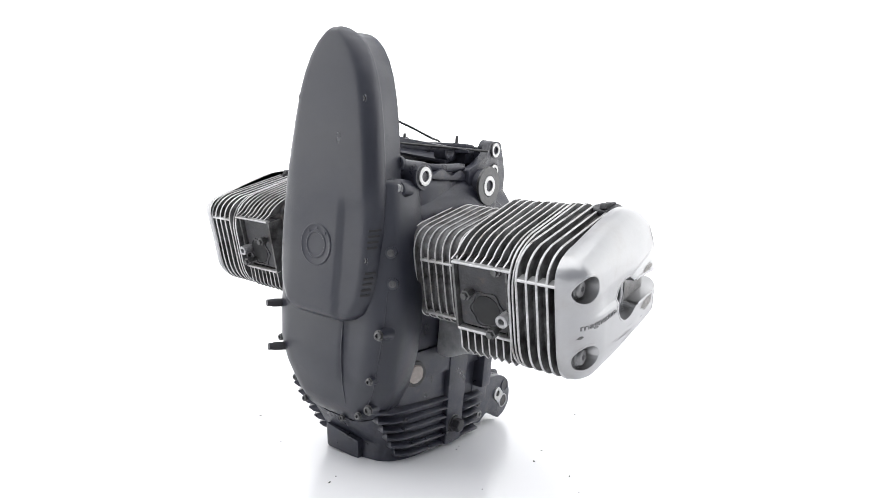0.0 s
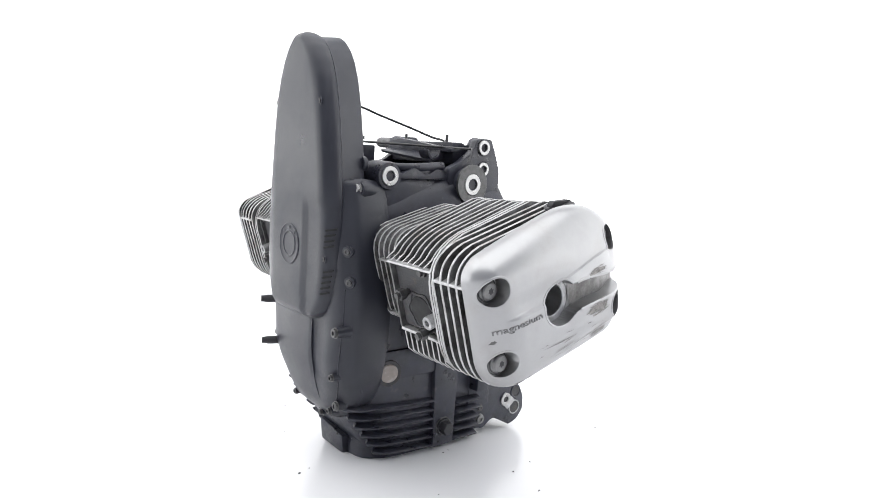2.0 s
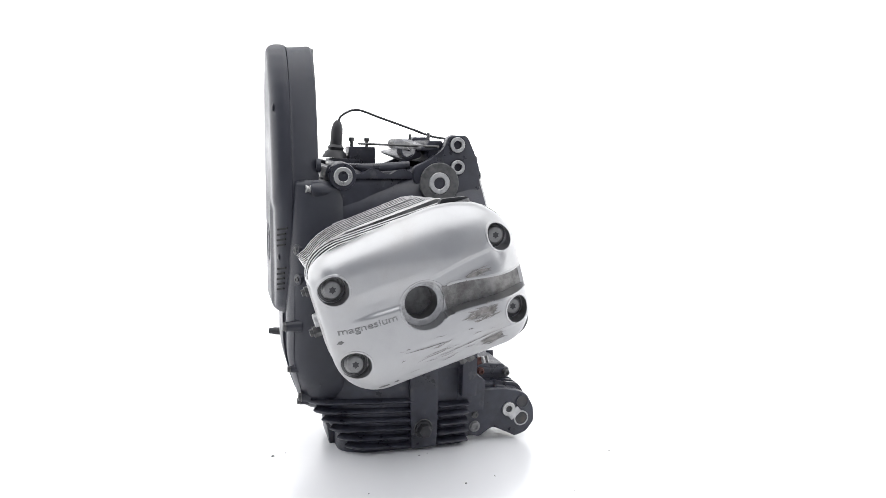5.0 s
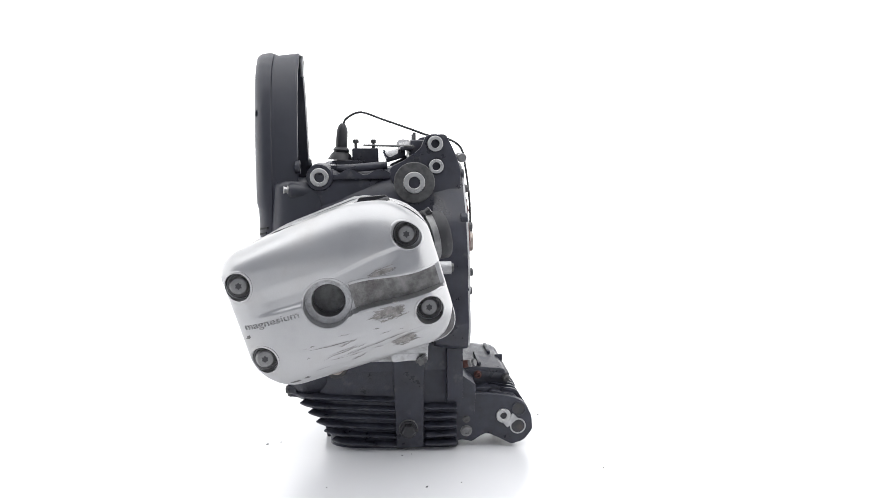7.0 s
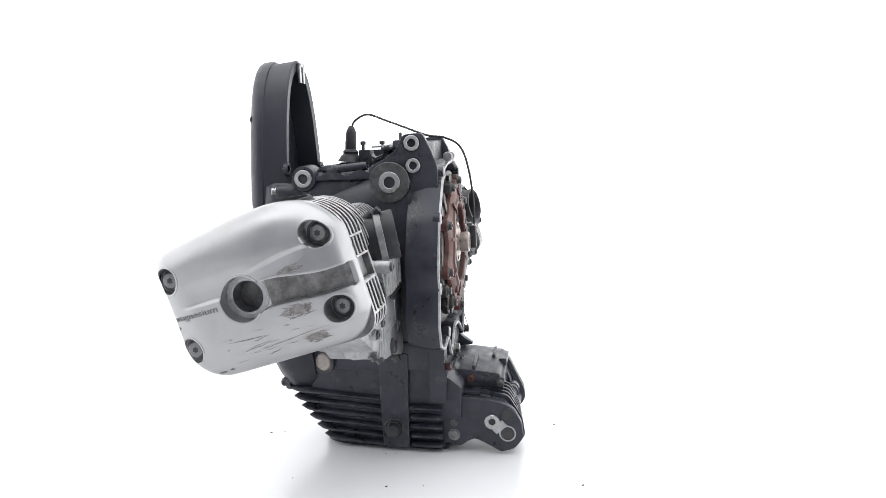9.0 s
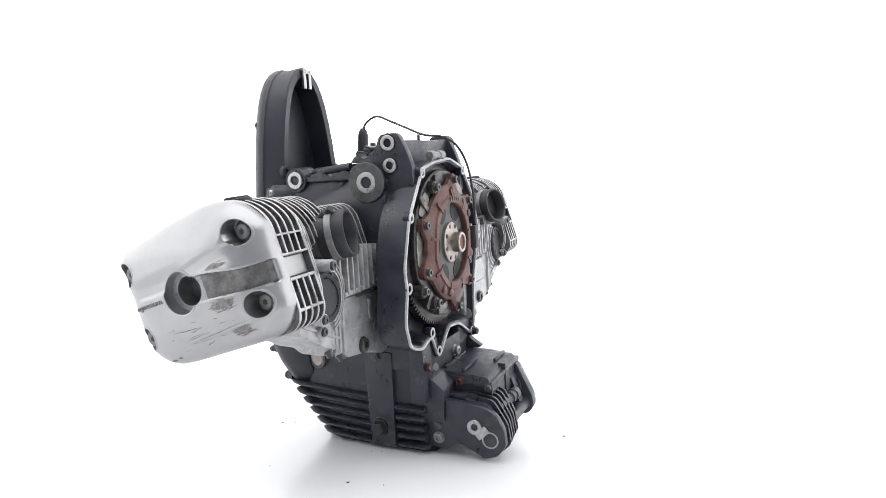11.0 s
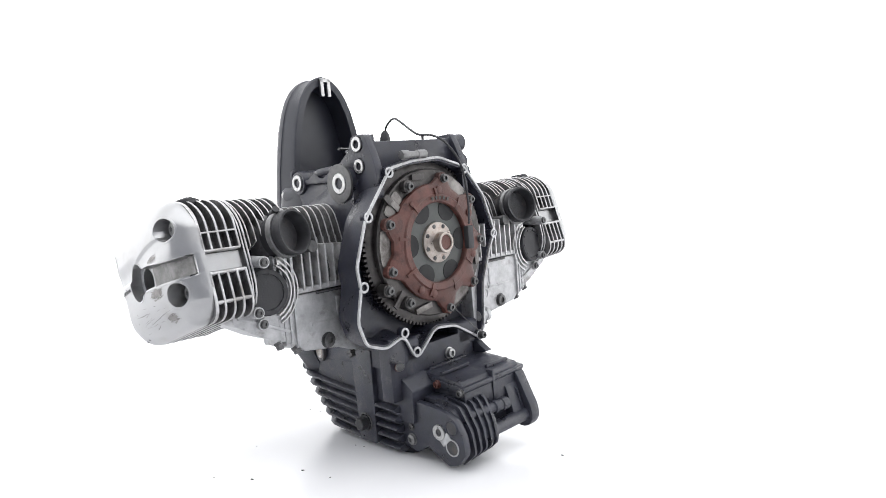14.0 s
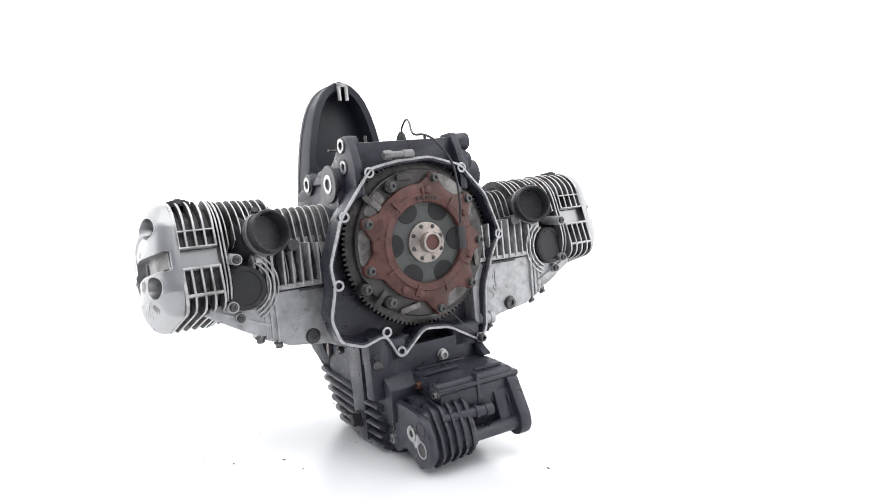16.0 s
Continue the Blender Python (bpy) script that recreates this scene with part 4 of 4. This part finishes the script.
                    p, w = a * q * wob[i] * math.cos(t), b * q * wob[i] * math.sin(t)
                    uu, vv = u + p * math.cos(turn) - w * math.sin(turn), v + p * math.sin(turn) + w * math.cos(turn)
                    row.append(bm.verts.new(f(skin(uu, vv) + 0.0003, uu, vv)))
                rings.append(row)
            for i in range(n):
                k = (i + 1) % n
                bm.faces.new((c, rings[0][i], rings[0][k]))
                for g in range(2):
                    bm.faces.new((rings[g][i], rings[g + 1][i], rings[g + 1][k], rings[g][k]))
            part(name, bm, mat, cover)
        def streak(u, v, long, wide, turn, mat):
            """A ragged scratch: a strip that wanders, swells and breaks off to a point."""
            bm = bmesh.new()
            n, drift, last = 12, 0.0, None
            for i in range(n + 1):
                t = i / n
                drift += rng.uniform(-1, 1) * wide * 0.9
                uu, vv = u + (t - 0.5) * long * math.cos(turn), v + (t - 0.5) * long * math.sin(turn) + drift
                h = wide * math.sin(math.pi * min(0.97, max(0.03, t))) * rng.uniform(0.35, 1.0)
                pair = [bm.verts.new(f(skin(uu, q) + 0.00035, uu, q)) for q in (vv - h, vv + h)]
                if last:
                    bm.faces.new((last[0], pair[0], pair[1], last[1]))
                last = pair
            part("scratch", bm, mat, cover)
        # two scuffed places made of many strokes, a worn edge over the groove, and long scratches below
        for cu, cv, su, sv, n in ((0.046, -0.0265, 0.020, 0.0075, 26), (0.052, -0.0575, 0.019, 0.0042, 14), (0.050, 0.0125, 0.018, 0.0030, 10)):
            scrape(cu, cv, su * 0.8, sv * 0.8, 0.04, 34, SCUFF, "scrape")
            for k in range(n):
                t = rng.uniform(-1, 1)
                streak(cu + rng.uniform(-0.5, 0.5) * su, cv + t * sv, su * rng.uniform(0.5, 1.3) * (1.15 - abs(t) * 0.5), rng.uniform(0.0004, 0.0011), rng.uniform(-0.06, 0.12), SCUFF if k % 3 else SCRATCH)
        for k in range(20):
            u, v = rng.uniform(-0.05, 0.055), rng.uniform(-0.066, -0.033)
            streak(u, v, rng.choice((0.006, 0.010, 0.016, 0.030)) * rng.uniform(0.7, 1.3), rng.uniform(0.0002, 0.0007), rng.uniform(-0.08, 0.16), SCRATCH if k % 2 else SCUFF)
        streak(0.028, -0.0515, 0.085, 0.0005, 0.08, SCRATCH)
        streak(-0.016, -0.040, 0.045, 0.0006, -0.05, SCRATCH)
        scrape(-0.062, -0.068, 0.006, 0.0016, 0.0, 14, GRIME, "scratch")
        scrape(-0.05, -0.067, 0.004, 0.0016, 0.0, 14, GRIME, "scratch")
        scrape(-0.090, -0.012, 0.0035, 0.0022, 0.4, 12, GRIME, "scratch")
    # black oil filler on the upper edge
    p = f(0.2965, 0.06, 0.0758)
    up = f(0, 0, 1) - f(0, 0, 0)
    cap = part("oil_filler", lathe([(0.0165, -0.006), (0.0165, 0.0018), (0.015, 0.0028), (0.006, 0.0028)], 28, basis(p, up)), RUBBER, cover, "black oil filler cap")
    bm = loft([[f(x, u, v) for u, v in rounded([(0.044, 0.077), (0.078, 0.077), (0.075, 0.0852), (0.048, 0.0830)], 0.002, 2)] for x in (0.2930, 0.3000)])
    part("filler_wing", bm, RUBBER, cover)
    return cover


def cylinder_bank(side, shift, engine):
    f = head_map(side, shift)
    g = head_map(side, shift, True, 0.0052)
    # barrel core coloured dark for the shade deep between the fins
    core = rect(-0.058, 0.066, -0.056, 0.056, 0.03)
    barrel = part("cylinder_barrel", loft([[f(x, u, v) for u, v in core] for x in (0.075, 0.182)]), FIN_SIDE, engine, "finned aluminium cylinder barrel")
    line = rect(-0.064, 0.078, -0.064, 0.058, 0.034)
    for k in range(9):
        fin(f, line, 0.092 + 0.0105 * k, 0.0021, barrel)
    for v0, v1 in ((0.022, 0.025), (-0.047, -0.044)):
        part("fin_bridge", loft([[f(x, u, v) for u, v in rect(-0.0645, -0.056, v0, v1, 0.001, 1)] for x in (0.112, 0.178)]), FIN_EDGE, barrel)
    # head: core, coloured dark for the shade of the gaps, notched fins, full fins
    f = head_map(side, shift, ahead=0.0052)
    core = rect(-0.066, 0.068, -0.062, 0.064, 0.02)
    head = part("cylinder_head", loft([[f(x, u, v) for u, v in core] for x in (0.178, 0.264)]), SOOT_SHADE, engine, "finned cylinder head with sooty ports")
    def notched(low, rear):
        over = [(u, v) for u, v in rect(-0.0975, rear, -0.077, 0.0785, 0.054, 8) if v > (low + 0.001 if u > 0 else 0.062)]
        if over[0][0] < over[-1][0]:
            over.reverse()
        return [(0.066, low - 0.012), (rear, low)] + over + [(-0.0945, 0.0605), (-0.06, 0.0605), (-0.06, -0.032), (-0.089, -0.034), (-0.089, -0.06), (-0.08, -0.072), (0.03, -0.074), (0.06, -0.05)]
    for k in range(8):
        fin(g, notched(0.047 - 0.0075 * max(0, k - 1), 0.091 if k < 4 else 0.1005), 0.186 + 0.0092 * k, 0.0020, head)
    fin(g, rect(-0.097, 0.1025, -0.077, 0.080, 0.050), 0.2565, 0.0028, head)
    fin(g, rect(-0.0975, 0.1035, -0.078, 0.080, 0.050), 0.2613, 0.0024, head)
    # frame bars round the exhaust port
    for u0, u1, v0, v1 in ((-0.0935, -0.086, 0.0440, 0.0468), (-0.0915, -0.082, -0.0365, -0.033)):
        part("port_bar", loft([[f(x, u, v) for u, v in rect(u0, u1, v0, v1, 0.001, 1)] for x in (0.184, 0.258)]), FIN_EDGE, head)
    for x in (0.1835, 0.2505):
        bm = loft([[f(xx, u, v) for u, v in rect(-0.0905, -0.06, -0.034, 0.0440, 0.002, 2)] for xx in (x - 0.0014, x + 0.0014)])
        part("port_wall", bm, FIN_SIDE, head)
    d = f(0, -1, 0) - f(0, 0, 0)
    face = rounded([(0.1865, -0.031), (0.2475, -0.031), (0.2475, 0.0430), (0.1865, 0.0430)], 0.006, 3)
    bm = loft([[f(x, u, v) for x, v in (face if u > -0.085 else [(0.217 + (x - 0.217) * 0.97, 0.009 + (v - 0.009) * 0.97) for x, v in face])] for u in (-0.070, -0.0838, -0.0858)])
    plate = part("port_face", bm, SOOT_SHADE, head, "flat sooty exhaust flange face")
    mouth = [(0.0195 + 0.0016 * math.cos(6 * t), t) for t in (2 * math.pi * i / 36 for i in range(36))]
    part("exhaust_port", loft([[f(0.221 + q * r * math.cos(t), u, -0.008 + q * r * math.sin(t)) for r, t in mouth] for q, u in ((1.14, -0.0855), (1.12, -0.0872), (1.0, -0.0874), (0.96, -0.0860))]), SOOT_SHADE, head, "sooty scalloped exhaust port")
    # flat dark disc for the shade down the exhaust throat
    part("port_throat", lathe([(0.0175, 0), (0.0172, 0.0006)], 30, basis(f(0.221, -0.0862, -0.008), d)), HOLE_SHADE, head)
    for x, y, z in ((0.237, -0.184, 0.3005), (0.203, -0.185, 0.2695), (0.237, -0.181, 0.2336)):
        tip = Vector((side * x, y + shift, z))
        part("exhaust_stud", lathe([(0.0036, -0.04), (0.0036, -0.012), (0.0062, -0.0115), (0.0062, -0.004), (0.0042, -0.0035), (0.004, 0.0)], 6, basis(tip, d)), DARK_STEEL, head)
    part("screw_post", pipe_ring(0.0072, 0.0035, 0.02, 18, basis(Vector((side * 0.2485, -0.1785 + shift, 0.2500)) - d * 0.02, d)), CAST, head)
    # intake: cast stub, clamp, rubber throat
    a = Vector((side * -0.26, 0.95, 0.17)).normalized()
    p = Vector((side * 0.1995, 0.031 + shift, 0.329))
    stub = part("intake_stub", lathe([(0.037, -0.085), (0.032, -0.05), (0.0265, -0.032), (0.0245, -0.018)], 32, basis(p, a)), SOOT_SHADE, engine, "dark cast intake stub")
    part("throat", lathe([(0.0255, -0.036), (0.0268, -0.032), (0.0268, -0.016), (0.0278, -0.013), (0.0284, -0.006), (0.0288, 0.0), (0.0278, 0.002), (0.0254, 0.002), (0.0242, 0.0), (0.0232, -0.028)], 40, basis(p, a), cap=False), RUBBER, stub, "black rubber intake throat")
    # dark disc closes the throat in place of its inner shade
    part("throat_inside", lathe([(0.0236, -0.0225), (0.0236, -0.0217)], 30, basis(p, a)), SOOT_SHADE, stub)
    part("hose_clamp", pipe_ring(0.0300, 0.0266, 0.0080, 36, basis(p - a * 0.0205, a)), SCREW_GREY, stub, "steel hose clamp")
    bm = bmesh.new()
    box(bm, (0, 0, 0), (0.012, 0.012, 0.009), basis(p - a * 0.022 + Vector((side * 0.010, 0, -0.031)), a))
    part("clamp_screw", bevel(bm, 0.0015), STEEL, stub)
    part("injector_boss", lathe([(0.0065, -0.04), (0.0065, -0.008), (0.0045, -0.006), (0.0045, 0.0)], 16, basis(p + Vector((side * 0.014, -0.014, 0.0295)), (side * 0.1, 0.75, 0.65))), RUBBER, stub, "black injector plug")
    part("side_boss", lathe([(0.008, -0.03), (0.0078, 0)], 16, basis(p + Vector((side * -0.031, -0.010, -0.022)), (0, 1, 0.1))), DARK_STEEL, stub)
    # cam cap and its screws
    cap = part("cam_cap", lathe([(0.029, -0.045), (0.029, 0), (0.0275, 0.002), (0.0225, 0.0025), (0.022, 0.0008), (0.008, 0.0008)], 36, basis((side * 0.2386, 0.017 + shift, 0.2595), (side * 0.05, 1, 0.1))), RUBBER, engine, "black round cam cap")
    for k in range(10):
        t = 2 * math.pi * k / 10
        b2 = bmesh.new()
        box(b2, (0.0235 * math.cos(t), 0.0235 * math.sin(t), 0.0022), (0.005, 0.003, 0.002), basis((side * 0.2386, 0.017 + shift, 0.2595), (side * 0.05, 1, 0.1)) @ Matrix.Rotation(0, 4, "Z"))
        part("cap_notch", b2, RUBBER, cap)
    for x, y, z in ((0.249, 0.0365, 0.298), (0.2568, 0.026, 0.238), (0.2468, 0.017, 0.2214)):
        part("screw_post", lathe([(0.0076, -0.04), (0.0072, 0.0)], 16, basis((side * x, y + shift, z), (0, 1, 0))), CAST, cap)
        bolt(0.0046, 0.003, cap, Vector((side * x, y + shift, z)), (0, 1, 0), DARK_STEEL)
    # raw cast foot behind and below the barrel
    line = rounded([(0.085, 0.156), (0.104, 0.153), (0.13, 0.165), (0.188, 0.173), (0.205, 0.187), (0.237, 0.199), (0.283, 0.226), (0.283, 0.24), (0.212, 0.25), (0.195, 0.247), (0.085, 0.247)], 0.005, 3)
    bm = prism([(side * x, z) for x, z in line], "y", -0.06 + shift, 0.0105 + shift)
    foot = part("cast_foot", bevel(bm, 0.003), CAST, engine, "raw grey cast cylinder foot")
    bolt(0.0088, 0.006, foot, (side * 0.152, 0.0095 + shift, 0.1796), (0, 1, 0), DARK_STEEL)
    for x, z in ((0.112, 0.160), (0.198, 0.186), (0.222, 0.197)):
        part("foot_bolt", lathe([(0.0068, 0), (0.0068, 0.0025), (0.0052, 0.003), (0.0052, 0.008)], 6, basis((side * x, 0.004 + shift, z - 0.006), (side * 0.1, 0.5, -0.85))), DARK_STEEL, foot)
    b2 = bmesh.new()
    box(b2, (side * 0.145, 0.004 + shift, 0.252), (0.1, 0.02, 0.007))
    part("ledge", bevel(b2, 0.002), CAST, foot)
    for k in range(7):
        b2 = bmesh.new()
        box(b2, (side * (0.108 + 0.0125 * k), -0.004 + shift, 0.279), (0.0032, 0.040, 0.060 - 0.0022 * abs(k - 4)))
        part("rib", bevel(b2, 0.0015), FIN_EDGE, foot)
    b2 = bmesh.new()
    box(b2, (side * 0.146, -0.020 + shift, 0.283), (0.098, 0.012, 0.064))
    part("barrel_flange", bevel(b2, 0.003), CAST, foot)
    for k in range(4):
        pts = rounded([(-0.03 + shift, 0.176 + 0.003 * k), (0.0135 - 0.001 * k + shift, 0.18 + 0.003 * k), (0.0155 - 0.001 * k + shift, 0.30), (-0.03 + shift, 0.31)], 0.004, 2)
        x = 0.1985 + 0.0075 * k
        part("joint_plate", bevel(prism(pts, "x", side * (x - 0.002), side * (x + 0.002)), 0.0008), CAST, foot)
    b2 = bmesh.new()
    box(b2, (side * 0.15, 0.0112 + shift, 0.205), (0.05, 0.0016, 0.003))
    box(b2, (side * 0.13, 0.0112 + shift, 0.222), (0.006, 0.0016, 0.026))
    part("casting_mark", bevel(b2, 0.0005), CAST, foot)
    # raised dark bar painted as the shade in a groove below the ledge
    b2 = bmesh.new()
    box(b2, (side * 0.135, 0.0145 + shift, 0.2455), (0.062, 0.0016, 0.0032))
    part("slot", bevel(b2, 0.0005), SOOT_SHADE, foot, "dark bar for the shade of the slot under the ledge")
    for k in range(4):
        b2 = bmesh.new()
        box(b2, (side * (0.132 - 0.007 * (k % 2)), 0.0108 + shift, 0.232 - 0.0075 * k), (0.003, 0.0014, 0.0052))
        part("cast_bar", bevel(b2, 0.0004), CAST, foot)
    for k in range(3):
        ro = 0.0345 + 0.0058 * k
        secs = []
        for i in range(15):
            t = radians(118 + 128 * i / 14)
            secs.append([(side * (0.2386 + q * math.cos(t)), y + shift, 0.2595 + q * math.sin(t)) for q, y in ((ro - 0.0012, -0.02), (ro + 0.0012, -0.02), (ro + 0.0009, 0.0175 - 0.0014 * k), (ro - 0.0009, 0.0175 - 0.0014 * k))])
        part("curved_rib", loft(secs), FIN_EDGE, foot)
    part("casting_ring", pipe_ring(0.008, 0.0065, 0.0012, 20, basis((side * 0.115, 0.0103 + shift, 0.196), (0, 1, 0))), CAST, foot)
    b2 = bmesh.new()
    box(b2, (0, 0, 0), (0.075, 0.01, 0.0035), pose(side * 0.243, 0.008 + shift, 0.219, 0, side * -24, 0))
    part("web", bevel(b2, 0.001), CAST, foot)
    valve_cover(g, side, engine)


def top_gear(engine):
    """Cable with boot, brackets, rod and switch on top of the crankcase."""
    part("cable", tube([(-0.078, -0.0955, 0.462), (-0.0775, -0.090, 0.474), (-0.074, -0.068, 0.4832), (-0.060, -0.035, 0.472), (-0.038, 0.005, 0.457), (-0.026, 0.0345, 0.4462), (-0.028, 0.06, 0.442), (-0.033, 0.081, 0.4284), (-0.0497, 0.0905, 0.3967), (-0.052, 0.0965, 0.35), (-0.049, 0.0975, 0.312)], 0.0017), RUBBER, engine, "thin black sensor cable")
    part("boot", lathe([(0.02, -0.056), (0.015, -0.047), (0.0115, -0.044), (0.0125, -0.040), (0.009, -0.036), (0.0085, -0.012), (0.006, -0.004), (0.003, 0.0)], 20, basis((-0.078, -0.0958, 0.467), (0, 0.08, 1))), RUBBER, engine, "black rubber cable boot")
    bm = bmesh.new()
    box(bm, (-0.078, -0.062, 0.411), (0.032, 0.040, 0.036))
    box(bm, (-0.074, -0.088, 0.402), (0.03, 0.05, 0.018))
    block = part("bracket_block", bevel(bm, 0.002), BLACK, engine, "black bracket block with two screws")
    for x, y in ((-0.0716, -0.0763), (-0.0876, -0.0498)):
        part("post", lathe([(0.0024, -0.016), (0.0024, -0.003), (0.0045, -0.0026), (0.0045, 0.002), (0.003, 0.003)], 12, basis((x, y, 0.4396), (0, 0, 1))), DARK_STEEL, block)
    a, b = Vector((-0.079, -0.064, 0.4335)), Vector((0.098, 0.004, 0.4305))
    part("shaft", lathe([(0.0017, 0), (0.0017, (b - a).length)], 10, basis(a, b - a)), DARK_STEEL, engine, "thin dark steel rod")
    bm = bmesh.new()
    box(bm, (-0.012, 0.012, 0.424), (0.15, 0.022, 0.03))
    deck = part("top_deck", bevel(bm, 0.004), BLACK, engine, "black top deck casting")
    for x, y in ((-0.0576, 0.0104), (0.0406, 0.0082)):
        part("pin", lathe([(0.006, -0.010), (0.006, -0.0065), (0.0022, -0.006), (0.0022, 0.003), (0.0015, 0.004)], 12, basis((x, y, 0.4455), (0, 0, 1))), DARK_STEEL, deck)
    bm = prism(rounded([(-0.07, 0.425), (0.075, 0.425), (0.075, 0.43), (-0.04, 0.4415), (-0.07, 0.4415)], 0.002), "y", -0.012, 0.004)
    part("deck_plate", bevel(bm, 0.0015), BLACK, deck)
    ridged = []
    for k in range(11):
        ridged += [(0.0080 if k % 2 else 0.0070, 0.003 * k), (0.0080 if k % 2 else 0.0070, 0.003 * k + 0.0022)]
    part("ridged_plug", lathe([(0.004, 0.0)] + ridged + [(0.004, 0.0325)], 20, basis((-0.1035, -0.006, 0.4345), (1, 0.05, 0))), SCREW_GREY, engine, "ridged grey metal plug")
    # slanted tray in front of the deck, and a black arc added as its scalloped end
    bm = loft([[(-0.060, -0.036, 0.4235), (0.052, -0.032, 0.4135), (0.052, -0.005, 0.426), (-0.060, -0.005, 0.430)], [(-0.056, -0.034, 0.4195), (0.052, -0.030, 0.4085), (0.052, -0.005, 0.416), (-0.056, -0.005, 0.420)]])
    part("tray", bevel(bm, 0.002), BLACK, engine)
    secs = []
    for k in range(9):
        t = math.pi * (0.95 + 1.1 * k / 8)
        secs.append([(x, -0.0235 + r * math.cos(t), 0.425 + r * math.sin(t)) for x, r in ((0.034, 0.0115), (0.054, 0.0115), (0.054, 0.0090), (0.034, 0.0090))])
    part("tray_scallop", loft(secs), BLACK, engine, "black half-round scallop of the tray")
    m = basis((0.0495, 0.0735, 0.4145), (-1, -0.02, 0.02))
    part("oil_switch", lathe([(0.0055, 0), (0.0065, 0.003), (0.0065, 0.012), (0.0045, 0.013), (0.0045, 0.030), (0.006, 0.031), (0.006, 0.046), (0.004, 0.048)], 16, m), SCREW_GREY, engine, "slim grey metal switch")
    part("link_pipe", tube([(-0.06, -0.112, 0.404), (0.02, -0.112, 0.402), (0.075, -0.085, 0.402), (0.08, -0.03, 0.406)], 0.0055, 12), BLACK, engine)


engine = new("motorcycle_engine")
tagged(engine, "used black and silver flat-twin motorcycle engine with exposed clutch", "engine")
belt_cover(engine)
timing_case(engine)
crankcase(engine)
bell_housing(engine)
clutch(engine)
sump(engine)
rear_stub(engine)
cylinder_bank(1, 0.0, engine)
cylinder_bank(-1, 0.05, engine)
top_gear(engine)
turntable = studio()


def specks():
    """Crumbs of dirt that fell from the engine."""
    bm = bmesh.new()
    rng = random.Random(4)
    spots = [(0.0033, -0.2639), (-0.0126, -0.0955), (-0.1885, -0.0399), (-0.1015, -0.2031), (0.0, -0.09)]
    for k in range(12):
        a, r = rng.uniform(0, 2 * math.pi), rng.uniform(0.17, 0.32)
        spots.append((r * math.cos(a), r * math.sin(a)))
    for x, y in spots:
        s = rng.uniform(0.0008, 0.0022)
        m = pose(x, y, 0.0002, 0, 0, rng.uniform(0, 360))
        pts = [(s * rng.uniform(0.6, 1.6) * math.cos(t), s * rng.uniform(0.3, 0.8) * math.sin(t)) for t in (2 * math.pi * i / 7 for i in range(7))]
        loft([[m @ Vector((p, q, 0)) for p, q in pts], [m @ Vector((p * 0.5, q * 0.5, s * 0.5)) for p, q in pts]], bm)
    return tagged(part("dirt_crumbs", bm, SOOT_SHADE, None), "dark dirt crumbs scattered on the turntable", "dirt", kind="stuff")


crumbs = specks()


def motions():
    def angle(t):
        return 48.61 - 6.9574 * t
    times = [0.25 * k for k in range(65)]
    walk(engine, [(t, pose(0, 0, 0.0, 0, 0, angle(t)) @ SEAT) for t in times])
    walk(turntable, [(t, pose(0, 0, 0, 0, 0, angle(t))) for t in times])
    walk(crumbs, [(t, pose(0, 0, 0, 0, 0, angle(t))) for t in times])


motions()
